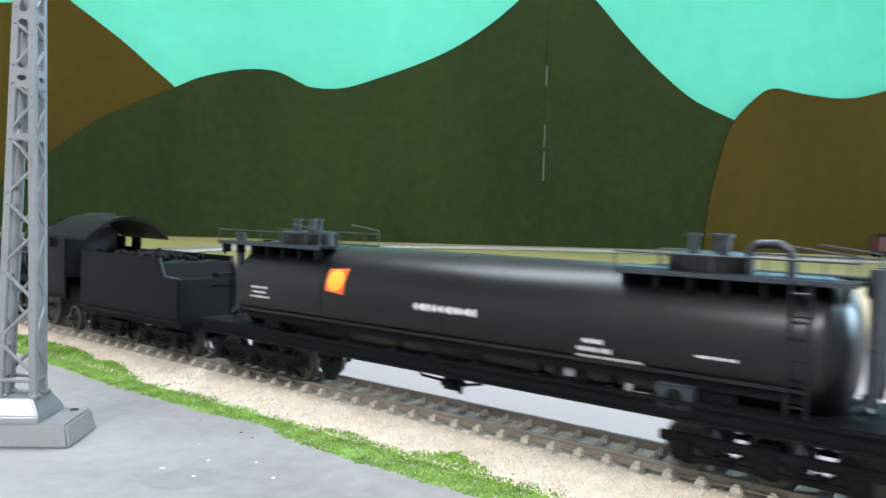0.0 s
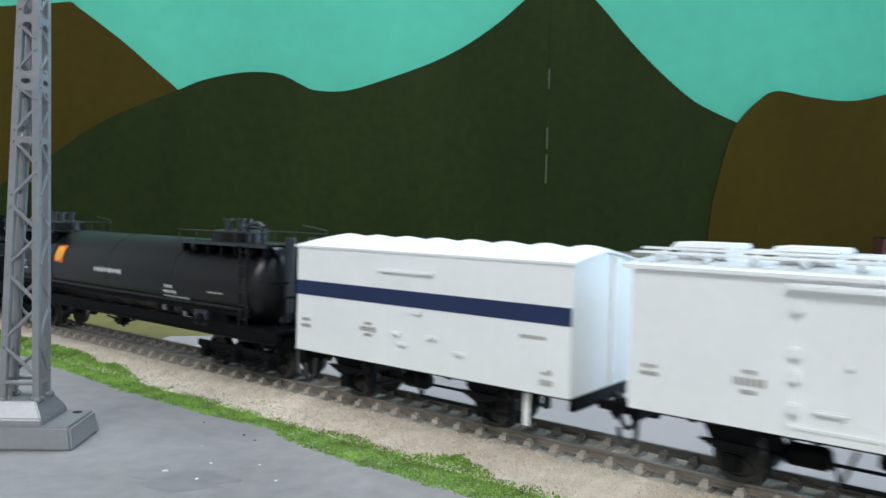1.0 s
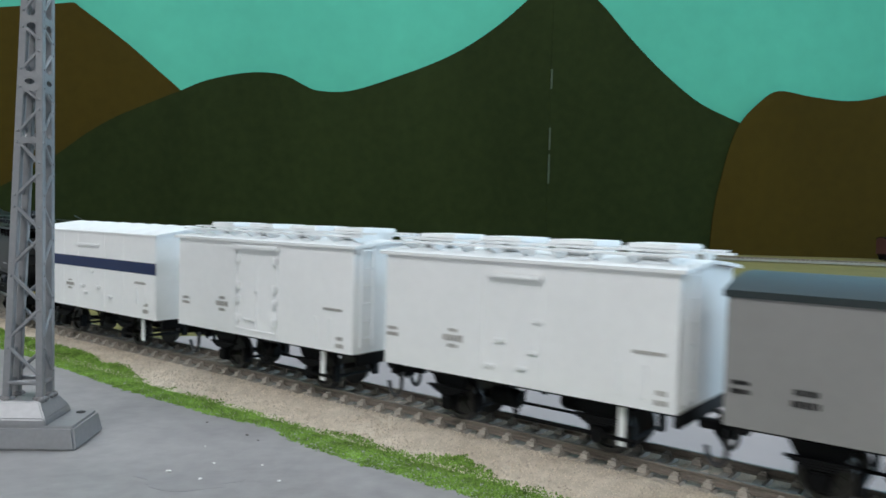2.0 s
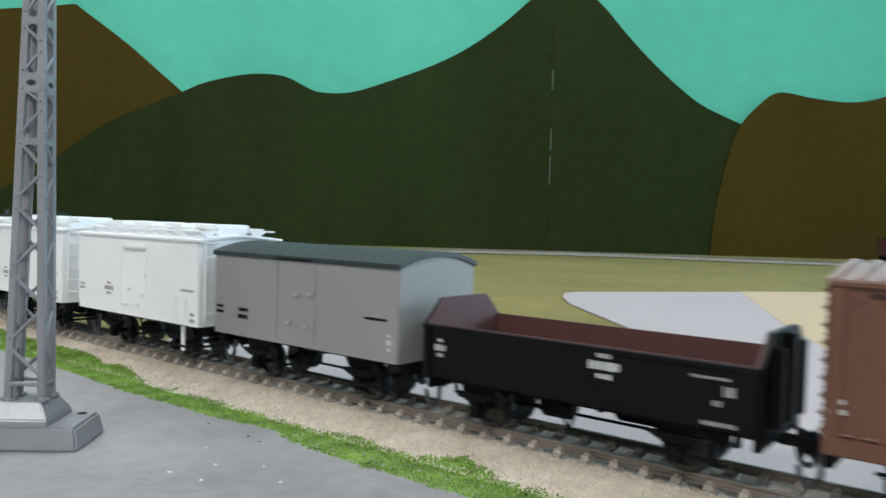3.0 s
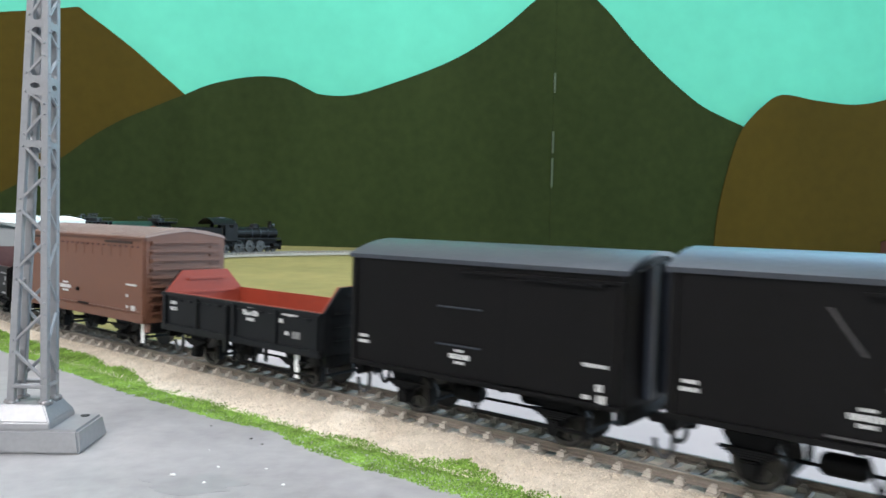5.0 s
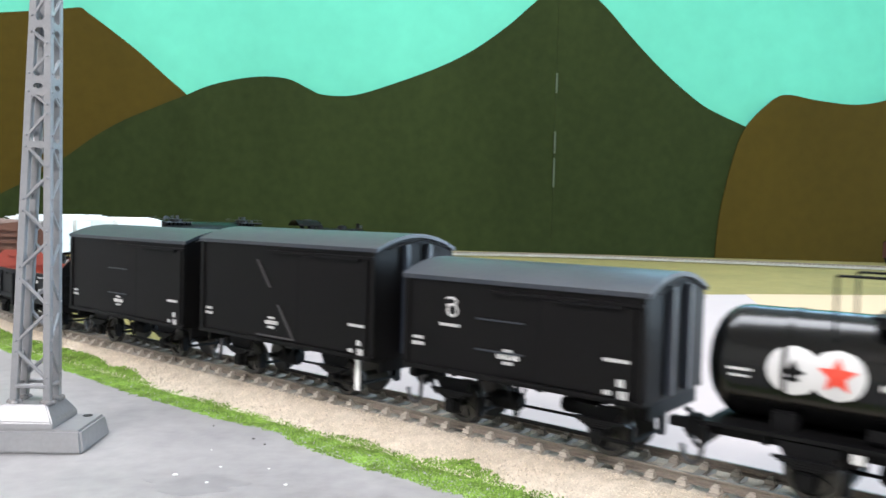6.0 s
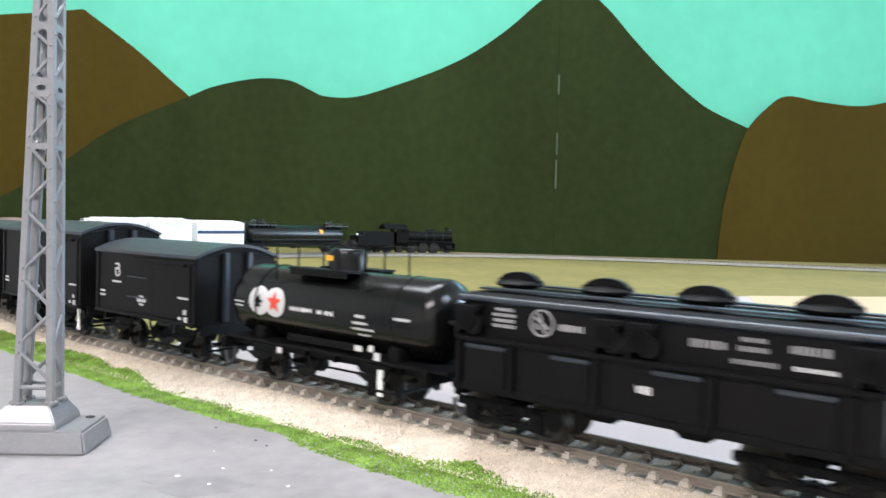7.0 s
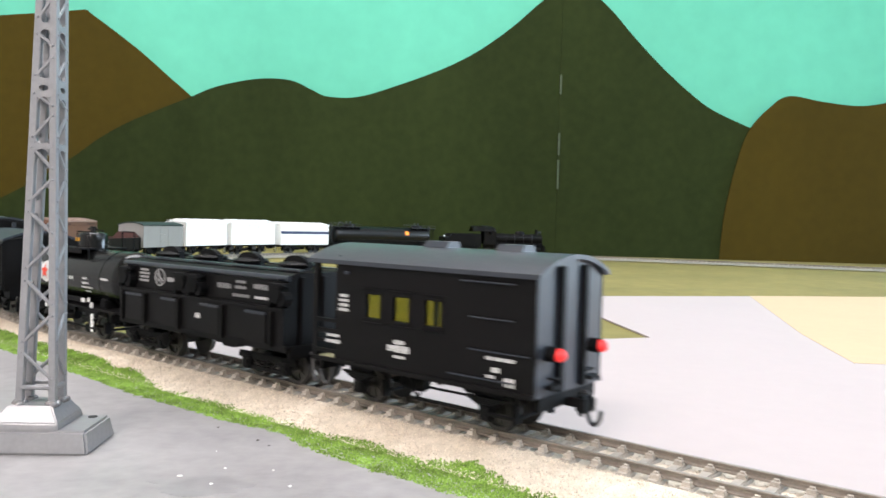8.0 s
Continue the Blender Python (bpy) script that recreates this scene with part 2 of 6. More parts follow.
def backdrop():
    dz = RAIL  # heights below are above the rails
    up = lambda pts: [(x, z + dz) for x, z in pts]
    tagged(part("backdrop", box(mesh(), 0.4, BACK_Y + 0.012, 0.30, 3.4, 0.012, 0.68), SKY), "turquoise painted sky cloth behind the layout", "backdrop", kind="structure")
    left = smooth_line(up([(-1.30, 0.40), (-1.05, 0.44), (-0.927, 0.455), (-0.822, 0.464), (-0.765, 0.4705), (-0.749, 0.471), (-0.738, 0.463), (-0.694, 0.432), (-0.635, 0.388), (-0.576, 0.338), (-0.534, 0.303), (-0.50, 0.27)]))
    h = outline_plate("backdrop_hill", left, BACK_Y + 0.001, 0.004, BROWN_FELT, "brown felt hill cut-out on the backdrop")
    tagged(h, category="backdrop", kind="structure")
    right = smooth_line(up([(0.574, 0.0), (0.580, 0.082), (0.593, 0.153), (0.610, 0.223), (0.629, 0.268), (0.665, 0.309), (0.704, 0.334), (0.775, 0.324), (0.857, 0.318), (0.936, 0.335), (1.1, 0.39), (1.35, 0.45), (1.7, 0.40), (2.05, 0.30)]))
    h = outline_plate("backdrop_hill", right, BACK_Y - 0.0065, 0.0035, BROWN_FELT, "olive brown felt hill cut-out on the backdrop")
    tagged(h, category="backdrop", kind="structure")
    green = smooth_line(up([(-1.30, -0.02), (-1.0, 0.05), (-0.88, 0.10), (-0.778, 0.163), (-0.72, 0.206), (-0.661, 0.241), (-0.603, 0.267), (-0.53, 0.298), (-0.476, 0.321), (-0.394, 0.339),
                            (-0.324, 0.338), (-0.277, 0.318), (-0.247, 0.307), (-0.183, 0.308), (-0.102, 0.334), (-0.009, 0.371), (0.06, 0.408), (0.128, 0.458), (0.19, 0.514), (0.232, 0.54)]))
    h = outline_plate("backdrop_hill", green, BACK_Y - 0.003, 0.004, GREEN_FELT, "dark green felt mountain cut-out on the backdrop")
    tagged(h, category="backdrop", kind="structure")
    green = smooth_line(up([(0.2325, 0.54), (0.275, 0.545), (0.33, 0.503), (0.385, 0.443), (0.446, 0.382), (0.506, 0.331), (0.554, 0.299), (0.64, 0.262)]))
    h = outline_plate("backdrop_hill", green, BACK_Y - 0.0022, 0.003, GREEN_FELT, "dark green felt mountain half, joined at a seam")
    tagged(h, category="backdrop", kind="structure")
    # thin strips, paler than the felt, along the seam
    for z0, z1 in ((0.325, 0.365), (0.20, 0.245), (0.13, 0.19)):
        tagged(part("pale_seam_strip", box(mesh(), 0.2335, BACK_Y - 0.0042, (z0 + z1) / 2 + dz, 0.004, 0.001, z1 - z0), SEAM_FLECK), "thin pale strip along the felt seam", "tape", kind="structure")


backdrop()


# ---- table top, road, cards ----
def table():
    tagged(part("ground", box(mesh(), 0.75, 0.15, -0.0095, 3.6, 3.1, 0.017), OLIVE), "olive green baize over the layout table", "ground", kind="structure")
    tagged(part("table_frame", box(mesh(), 0.75, 0.15, -0.06, 3.5, 3.0, 0.083), TABLE_WOOD), "wooden frame under the layout table", "table", kind="structure")
    for x, y in ((-0.85, -1.2), (2.35, -1.2), (-0.85, 1.5), (2.35, 1.5)):
        tagged(part("table_leg", box(mesh(), x, y, -0.45, 0.09, 0.09, 0.70, 0.004), TABLE_WOOD), "square wooden table leg", "table leg", kind="structure")
    # grey road on the near side of the track
    edge = [beside(s, 0.030)[:2] for s in (-1.0, 0.0, 0.25)] + [beside(0.2858 + 0.15 * k, 0.030)[:2] for k in range(1, 6)]
    pts = edge + [(-0.95, 0.9), (-0.95, -1.25), (0.95, -1.25)]
    tagged(part("road", prism(mesh(), pts, -0.0008, 0.0, "z"), GREY_ROAD), "grey painted road surface beside the track", "road", kind="structure")
    # white card between the tracks, with a rounded tip and the olive wedge cut out of it
    near = [beside(s, -0.017)[:2] for s in (0.262, 0.235, 0.1, 0.0, -0.4, -0.75)]
    white = [(-0.121, 0.361), (0.0925, 0.4095), (0.1149, 0.4182), (0.1095, 0.470), (0.1005, 0.560), (0.1025, 0.605), (0.110, 0.642), (0.1221, 0.657),
             (0.2737, 0.6995), (0.4366, 0.742), (1.05, 0.90), (1.45, 0.40)] + list(reversed(near))
    tagged(part("white_card", prism(mesh(), white, -0.0008, 0.00015, "z"), WHITE_CARD), "smooth white card laid on the olive table", "card", kind="structure")
    cream = [(0.2827, 0.7045), (0.2113, 0.4475), (0.191, 0.3526), (0.2053, 0.3519), (0.42, 0.36), (1.20, 0.55), (1.0, 0.885), (0.45, 0.742)]
    tagged(part("cream_card", prism(mesh(), cream, -0.0008, 0.00032, "z"), CREAM_CARD), "pale cream card laid over the white card", "card", kind="structure")


table()


# ---- track: rails, sleepers, ballast, turf ----
def sweep(name, mat, section, s0, s1, step, parent, label=""):
    """Sweeps an outline of (sideways, up) along the track."""
    bm = mesh()
    n = max(2, int((s1 - s0) / step) + 1)
    rows = [[bm.verts.new(beside(s0 + (s1 - s0) * i / (n - 1), a, z)) for a, z in section] for i in range(n)]
    k = len(section)
    for a, b in zip(rows, rows[1:]):
        for i in range(k):
            bm.faces.new((a[i], a[(i + 1) % k], b[(i + 1) % k], b[i]))
    bm.faces.new(rows[0])
    bm.faces.new(rows[-1])
    return part(name, bm, mat, parent, label)


SLEEPER_TOP = RAIL - 0.0022
HALF_GAUGE, RAIL_SHIFT = 0.00690, -0.0005
RAIL_SECTION = [(-0.0010, -0.0021), (0.0010, -0.0021), (0.0010, -0.0017), (0.0003, -0.0014), (0.0003, -0.0007), (0.00055, -0.0005),
                (0.00055, -0.00012), (0.0004, 0.0), (-0.0004, 0.0), (-0.00055, -0.00012), (-0.00055, -0.0005), (-0.0003, -0.0007), (-0.0003, -0.0014), (-0.0010, -0.0017)]


def sleeper_mesh():
    bm = mesh()
    box(bm, 0, RAIL_SHIFT, SLEEPER_TOP - 0.0012, 0.0027, 0.0222, 0.0024, 0.0003)
    for y in (HALF_GAUGE + RAIL_SHIFT, -HALF_GAUGE + RAIL_SHIFT):  # base plate and stepped chairs of each rail
        box(bm, 0, y, SLEEPER_TOP + 0.0001, 0.0024, 0.0054, 0.0004)
        for k in (-1, 1):
            box(bm, 0, y + k * 0.0018, SLEEPER_TOP + 0.0006, 0.0019, 0.0015, 0.0008)
            box(bm, 0, y + k * 0.0013, SLEEPER_TOP + 0.0011, 0.0011, 0.0010, 0.0007)
    bmesh.ops.recalc_face_normals(bm, faces=bm.faces)
    me = bpy.data.meshes.new("sleeper")
    bm.to_mesh(me)
    bm.free()
    me.materials.append(SLEEPER)
    return me


def build_track():
    t = thing("railway_track", "model railway track with brown sleepers on cream ballast", "railway track", kind="structure")
    for lat in (HALF_GAUGE + RAIL_SHIFT, -HALF_GAUGE + RAIL_SHIFT):
        sweep("rail", RAIL_STEEL, [(lat + a, RAIL + z) for a, z in RAIL_SECTION], -0.6, LOOP - 0.602, 0.02, t, "weathered steel rail")
    # ballast bed: uneven skirt towards the road, short skirt inside
    bm = mesh()
    cols = [(-0.0200, 0.0003), (-0.0165, 0.0021), (-0.0128, 0.0032), (-0.0112, 0.0033), (-0.0095, 0.0023), (-0.0045, 0.0027), (0.0, 0.0028), (0.0040, 0.0027),
            (0.0084, 0.0022), (0.0100, 0.0030), (0.0112, 0.0035), (0.0135, 0.0034), (0.0160, 0.0028), (0.0185, 0.0019), (0.0210, 0.0013), (0.0235, 0.0008), (0.0275, 0.0001), (0.0300, -0.0006)]
    n = int(LOOP / 0.006)
    rows = []
    for i in range(n):
        s = -0.6 + LOOP * i / n
        row = []
        for a, z in cols:
            p = beside(s, a + 0.0008 * noise.noise((s * 60, a * 300, 1.0)), z)
            p.z += 0.0004 * noise.noise((s * 140, a * 500, 4.0))
            row.append(bm.verts.new(p))
        rows.append(row)
    for i in range(n):
        s = -0.6 + LOOP * i / n
        a, b = rows[i], rows[(i + 1) % n]
        for j in range(len(cols) - 1):
            bm.faces.new((a[j], a[j + 1], b[j + 1], b[j])).material_index = 1 if 0.95 < s < 2.9 else 0
    bed = part("ballast_bed", bm, BALLAST, t, "granular ballast bed, cream near by and grey far off", smooth=60)
    bed.data.materials.append(FAR_BALLAST)
    # loose grains on the stretch that is seen close by
    rnd = random.Random(3)
    verts, faces = [], []

    def grain(p, r):
        k = len(verts)
        for d in ((1, 0, 0), (-1, 0, 0), (0, 1, 0), (0, -1, 0), (0, 0, 1), (0, 0, -1)):
            verts.append(p + Vector(d) * r * rnd.uniform(0.6, 1.3))
        for f in ((0, 2, 4), (2, 1, 4), (1, 3, 4), (3, 0, 4), (2, 0, 5), (1, 2, 5), (3, 1, 5), (0, 3, 5)):
            faces.append(tuple(k + i for i in f))
    lats, heights = [c[0] for c in cols], [c[1] for c in cols]
    for _ in range(30000):
        s = rnd.uniform(-0.16, 0.42)
        lat = rnd.uniform(0.0098, 0.0285) if rnd.random() < 0.85 else rnd.uniform(-0.0195, 0.0098)
        z = float(np.interp(lat, lats, heights))
        grain(beside(s, lat, z + 0.0001), rnd.uniform(0.00012, 0.00029))
    me = bpy.data.meshes.new("ballast_grains")
    me.from_pydata(verts, [], faces)
    me.materials.append(GRAIN)
    g = new("ballast_grains", me)
    g.parent = t
    tagged(g, "loose cream ballast grains", kind="stuff")
    return t


TRACK = build_track()


def turf():
    """Strip of bright foam turf between ballast and road."""
    rnd = random.Random(8)
    verts, faces = [], []

    def clump(p, r, h):
        k = len(verts)
        n = 5
        a0 = rnd.uniform(0, 6.3)
        for j, (rr, zz) in enumerate(((1.0, 0.0), (0.75, 0.6), (0.0, 1.0))):
            for i in range(n if rr else 1):
                a = a0 + 6.283 * i / n + 0.5 * j
                q = r * rr * rnd.uniform(0.7, 1.35)
                verts.append(p + Vector((q * math.cos(a), q * math.sin(a), h * zz * rnd.uniform(0.75, 1.25))))
        for i in range(n):
            j = (i + 1) % n
            faces.append((k + i, k + j, k + n + j, k + n + i))
            faces.append((k + n + i, k + n + j, k + 2 * n))
    # the strip's two edges: metres along the track, and from its middle; tufts creep up the ballast in places
    IN_S, IN_LAT = zip((-0.16, 0.0262), (0.039, 0.0265), (0.048, 0.0268), (0.054, 0.0238), (0.061, 0.0205), (0.0675, 0.0245), (0.073, 0.0258), (0.090, 0.0256), (0.096, 0.0244), (0.108, 0.0268),
                       (0.150, 0.0260), (0.190, 0.0272), (0.204, 0.0238), (0.2105, 0.0220), (0.223, 0.0206), (0.228, 0.0232), (0.244, 0.0194), (0.256, 0.0190), (0.50, 0.0196))
    OUT_S, OUT_LAT = zip((-0.16, 0.0392), (0.090, 0.0393), (0.105, 0.0380), (0.1185, 0.0340), (0.139, 0.0368), (0.180, 0.0378), (0.220, 0.0360), (0.270, 0.0340), (0.50, 0.0280))
    made = 0
    while made < 130000:
        s = rnd.uniform(-0.16, 0.50)
        lat = rnd.uniform(0.0150, 0.0415)
        w = noise.noise((s * 150, 7.7, 0)) * 0.0008
        inner, outer = float(np.interp(s, IN_S, IN_LAT)) + w, float(np.interp(s, OUT_S, OUT_LAT)) + w
        rag = 0.0012 * noise.noise((s * 420, lat * 300, 5.0))
        keep = min(1.0, (lat - inner + 0.0012 + rag) / 0.0028) * min(1.0, (outer + 0.0006 + rag - lat) / 0.0014)
        if keep <= 0 or rnd.random() > keep ** 1.6:
            continue
        if noise.noise((s * 500, lat * 900, 2.0)) < -0.45:
            continue
        p = beside(s, lat, max(0.0, 0.0030 - (lat - 0.0155) * 0.24) - 0.0001)
        clump(p, rnd.uniform(0.00011, 0.00027), rnd.uniform(0.00012, 0.00048) * (1.3 if lat < 0.0245 else 1))
        made += 1
    me = bpy.data.meshes.new("turf_strip")
    me.from_pydata(verts, [], faces)
    me.materials.append(TURF)
    tagged(new("turf_strip", me), "bright green scatter turf strip along the ballast", "grass", kind="stuff")


turf()


def road_specks():
    rnd = random.Random(5)
    gloss = material("glossy_road_stain", (0.255, 0.247, 0.25), 0.30, vary=0.24, scale=20, bump=0.12, bump_scale=380)
    n = 26
    ring = [(-0.0520 + (0.0105 + 0.0020 * math.sin(5 * a) + 0.0012 * math.sin(9 * a + 1)) * math.cos(a), 0.1680 + (0.0062 + 0.0010 * math.sin(4 * a + 2)) * math.sin(a))
            for a in (2 * math.pi * i / n for i in range(n))]
    tagged(part("road_stain", prism(mesh(), ring, -0.0001, 0.00006, "z"), gloss), "glossy dried puddle stain on the grey road", "stain", kind="structure")
    dark = material("dark_crumb", (0.06, 0.05, 0.045), 0.8, vary=0.2)
    for x, y, r in ((-0.0545, 0.2330, 0.0005), (-0.0480, 0.2035, 0.0004), (-0.0440, 0.1990, 0.0003), (-0.0620, 0.2150, 0.0003)):
        bm = mesh()
        bmesh.ops.create_icosphere(bm, subdivisions=1, radius=r, matrix=pose(x, y, r * 0.3) @ Matrix.Diagonal((1.3, 0.8, 0.5, 1)))
        tagged(part("crumb", bm, dark), "tiny dark crumb lying on the grey road", "crumb", "crumbs on the road")
    white = material("white_fleck", (0.8, 0.8, 0.78), 0.5, vary=0.1)
    for x, y, r in ((-0.0585, 0.1735, 0.0007), (-0.0500, 0.1690, 0.0006), (-0.0500, 0.1800, 0.0004), (-0.0385, 0.1795, 0.0004), (-0.0325, 0.1690, 0.0005), (-0.0560, 0.1930, 0.0003)):
        bm = mesh()
        bmesh.ops.create_icosphere(bm, subdivisions=1, radius=r, matrix=pose(x, y, r * 0.2) @ Matrix.Diagonal((1, 0.8, 0.4, 1)))
        for v in bm.verts:
            v.co.x += rnd.uniform(-0.25, 0.25) * r
            v.co.y += rnd.uniform(-0.25, 0.25) * r
        tagged(part("paint_fleck", bm, white), "tiny white paint fleck stuck on the grey road", "fleck", "flecks on the road")


road_specks()


# ---- lattice mast ----
def lattice_mast():
    m = thing("lattice_mast", "silver grey plastic lattice mast on a stepped footing", "mast")
    m.matrix_basis = pose(-0.1020, 0.1946, 0, 0, 0.5, 4)
    bm = mesh()
    lo, hi = [(-0.0172, -0.0094), (0.0158, -0.0094), (0.0158, 0.0098), (-0.0172, 0.0098)], 0.0058
    a = [bm.verts.new((x, y, 0)) for x, y in lo]
    b = [bm.verts.new((x * 0.93, y * 0.88, hi)) for x, y in lo]
    bm.faces.new(a), bm.faces.new(b)
    for i in range(4):
        bm.faces.new((a[i], a[(i + 1) % 4], b[(i + 1) % 4], b[i]))
    bmesh.ops.bevel(bm, geom=list(bm.edges), offset=0.0006, segments=2, affect="EDGES")
    part("footing", bm, MAST_GREY, m)
    bm = mesh()
    rings = [[bm.verts.new((sx * h, sy * h, z)) for sx, sy in ((-1, -1), (1, -1), (1, 1), (-1, 1))] for h, z in ((0.0080, 0.0056), (0.0077, 0.0074), (0.0053, 0.0112))]
    for r, q in zip(rings, rings[1:]):
        for i in range(4):
            bm.faces.new((r[i], r[(i + 1) % 4], q[(i + 1) % 4], q[i]))
    bm.faces.new(rings[0]), bm.faces.new(rings[-1])
    bmesh.ops.bevel(bm, geom=list(bm.edges), offset=0.0003, segments=2, affect="EDGES")
    part("pedestal", bm, MAST_GREY, m)
    part("bolt_hole", rod(mesh(), (0.0112, 0.006, 0.0054), (0.0112, 0.006, 0.00595), 0.0012, 10), material("dark_hole", (0.02, 0.02, 0.02), 0.8), m)
    z0, z1 = 0.0100, 0.185
    leg = 0.0009  # half a leg's thickness

    def corner(sx, sy, z):
        """Middle of a leg: the mast tapers across the line of the track only, and leans a little."""
        return Vector((0.00055 + 0.0082 * (z - 0.0133) + sx * (0.0040 - 0.0235 * (z - 0.0133)), sy * 0.0027, z))

    for sx in (-1, 1):
        for sy in (-1, 1):
            bm = mesh()
            r = [[bm.verts.new(corner(sx, sy, z) + Vector((dx, dy, 0)) * leg) for dx, dy in ((-1, -1), (1, -1), (1, 1), (-1, 1))] for z in (z0, z1)]
            for i in range(4):
                bm.faces.new((r[0][i], r[0][(i + 1) % 4], r[1][(i + 1) % 4], r[1][i]))
            bm.faces.new(r[0]), bm.faces.new(r[1])
            bmesh.ops.bevel(bm, geom=list(bm.edges), offset=0.0002, segments=1, affect="EDGES")
            part("leg", bm, MAST_GREY, m)
            bmw = mesh()
            for dx, dy, q in ((0.0004, -0.0010, 0.0012), (-0.0006, 0.0002, 0.0014), (0.0007, 0.0006, 0.0011)):
                bmesh.ops.create_icosphere(bmw, subdivisions=2, radius=q, matrix=Matrix.Translation(corner(sx, sy, 0.0112) + Vector((dx, dy, 0))) @ Matrix.Diagonal((1, 1, 0.8, 1)))
            part("weld_bead", bmw, MAST_BEAD, m, smooth=60)
    # slanting bars: height at the first leg and at the next one round the mast
    bars = [(0.0241, 0.0176), (0.0269, 0.0335), (0.0422, 0.0363), (0.0453, 0.0511), (0.0593, 0.0543), (0.0622, 0.0675), (0.0752, 0.0703), (0.0780, 0.0833),
            (0.0887, 0.0858), (0.0932, 0.0976), (0.1033, 0.1006), (0.1074, 0.1123), (0.1190, 0.1145), (0.1215, 0.1265), (0.1340, 0.1295), (0.1480, 0.1430), (0.1620, 0.1570)]
    faces4 = (((-1, -1), (1, -1)), ((1, -1), (1, 1)), ((1, 1), (-1, 1)), ((-1, 1), (-1, -1)))
    for (ax, ay), (bx, by) in faces4:
        out = Vector(((ax + bx) / 2, (ay + by) / 2, 0))

        def on_face(t, z, proud=0.0):
            """A point of this face, t from 0 at the first leg's middle to 1 at the second's."""
            p = corner(ax, ay, z).lerp(corner(bx, by, z), t)
            return p + out * (leg + proud)

        def plate(bm, ring, proud=0.00005, thick=0.0008):
            rows = [[bm.verts.new(on_face(t, z, d)) for t, z in ring] for d in (proud, proud - thick)]
            n = len(ring)
            for i in range(n):
                bm.faces.new((rows[0][i], rows[0][(i + 1) % n], rows[1][(i + 1) % n], rows[1][i]))
            bm.faces.new(rows[0]), bm.faces.new(rows[1])

        for za, zb in bars:
            p, q = on_face(0.06, za, -0.0004), on_face(0.94, zb, -0.0004)
            part("diagonal", rod(mesh(), p, q, 0.00047, 6), MAST_GREY, m)
            for t, z in ((0.0, za), (1.0, zb)):
                bm = mesh()
                bmesh.ops.create_icosphere(bm, subdivisions=1, radius=0.00040, matrix=Matrix.Translation(on_face(t, z)))
                part("rivet", bm, MAST_GREY, m)
        part("cross_plate", rod(mesh(), on_face(0.0, 0.0154, -0.0004), on_face(1.0, 0.0154, -0.0004), 0.0006, 6), MAST_GREY, m)
        for zl, zh in ((0.0750, 0.0764), (0.1044, 0.1060), (0.1345, 0.1360)):  # bands with rounded corners to the legs
            bm = mesh()
            plate(bm, [(0.0, zl), (1.0, zl), (1.0, zh), (0.0, zh)])
            for t0, t1 in ((0.20, 0.42), (0.80, 0.58)):
                for z, d in ((zl, -0.0011), (zh, 0.0011)):
                    plate(bm, [(t0, z), (t1, z), (t0 + 0.3 * (t1 - t0), z + 0.3 * d), (t0, z + d)], 0.0)
            part("band", bm, MAST_GREY, m)
        bm = mesh()  # wide plate with an oval hole
        n = 20
        zc, zh, t_leg = 0.0901, 0.0023, 0.5
        ring_in = [(0.5 + 0.27 * math.cos(a), zc + 0.0007 * math.sin(a)) for a in (2 * math.pi * i / n for i in range(n))]
        ring_out = [(0.5 + t_leg * max(-1, min(1, 1.35 * math.cos(a))), zc + zh * max(-1, min(1, 1.35 * math.sin(a)))) for a in (2 * math.pi * i / n for i in range(n))]
        layers = [[bm.verts.new(on_face(t, z, d)) for t, z in ring] for ring in (ring_in, ring_out) for d in (0.00005, -0.00075)]
        for a, b in ((0, 2), (2, 3), (3, 1), (1, 0)):
            for i in range(n):
                bm.faces.new((layers[a][i], layers[a][(i + 1) % n], layers[b][(i + 1) % n], layers[b][i]))
        for t0, t1 in ((0.20, 0.42), (0.80, 0.58)):
            for z, d in ((zc - zh, -0.0012), (zc + zh, 0.0012)):
                plate(bm, [(t0, z), (t1, z), (t0 + 0.3 * (t1 - t0), z + 0.3 * d), (t0, z + d)], 0.0)
        part("gusset", bm, MAST_GREY, m, "plate with an oval hole")


lattice_mast()


# ---- rolling stock; each one's space: x forward, y to its left, z up from the rail tops ----
BLACK = material("satin_black_paint", (0.0048, 0.0045, 0.0047), 0.48, vary=0.2, scale=60, bump=0.06, bump_scale=900, spec=0.125)
GLOSS_BLACK = material("gloss_black_paint", (0.004, 0.004, 0.004), 0.20, vary=0.15, scale=50, spec=0.3)
TANK_BLACK = material("semi_gloss_black_paint", (0.0035, 0.0035, 0.0040), 0.33, vary=0.15, scale=50, spec=0.40)
# Lighter, bluish black: reflected blue light on roofs and ends is put into it.
ROOF_BLACK = material("dark_paint_blue_lit", (0.015, 0.020, 0.030), 0.36, vary=0.15, scale=60, bump=0.08, bump_scale=700, spec=0.7)
CHASSIS = material("matt_black_underframe", (0.005, 0.005, 0.0055), 0.6, vary=0.25, scale=120, spec=0.11)
WHEEL = material("dark_wheel_steel", (0.05, 0.047, 0.045), 0.42, metal=0.5, vary=0.25, scale=120)
WHITE = material("white_wagon_paint", (0.89, 0.895, 0.895), 0.5, vary=0.03, scale=40, bump=0.03, bump_scale=900)
WHITE_TRIM = material("white_trim_paint", (0.87, 0.88, 0.88), 0.5, vary=0.03, scale=60)
BLUE = material("navy_blue_stripe", (0.008, 0.021, 0.085), 0.5, vary=0.08, scale=60)
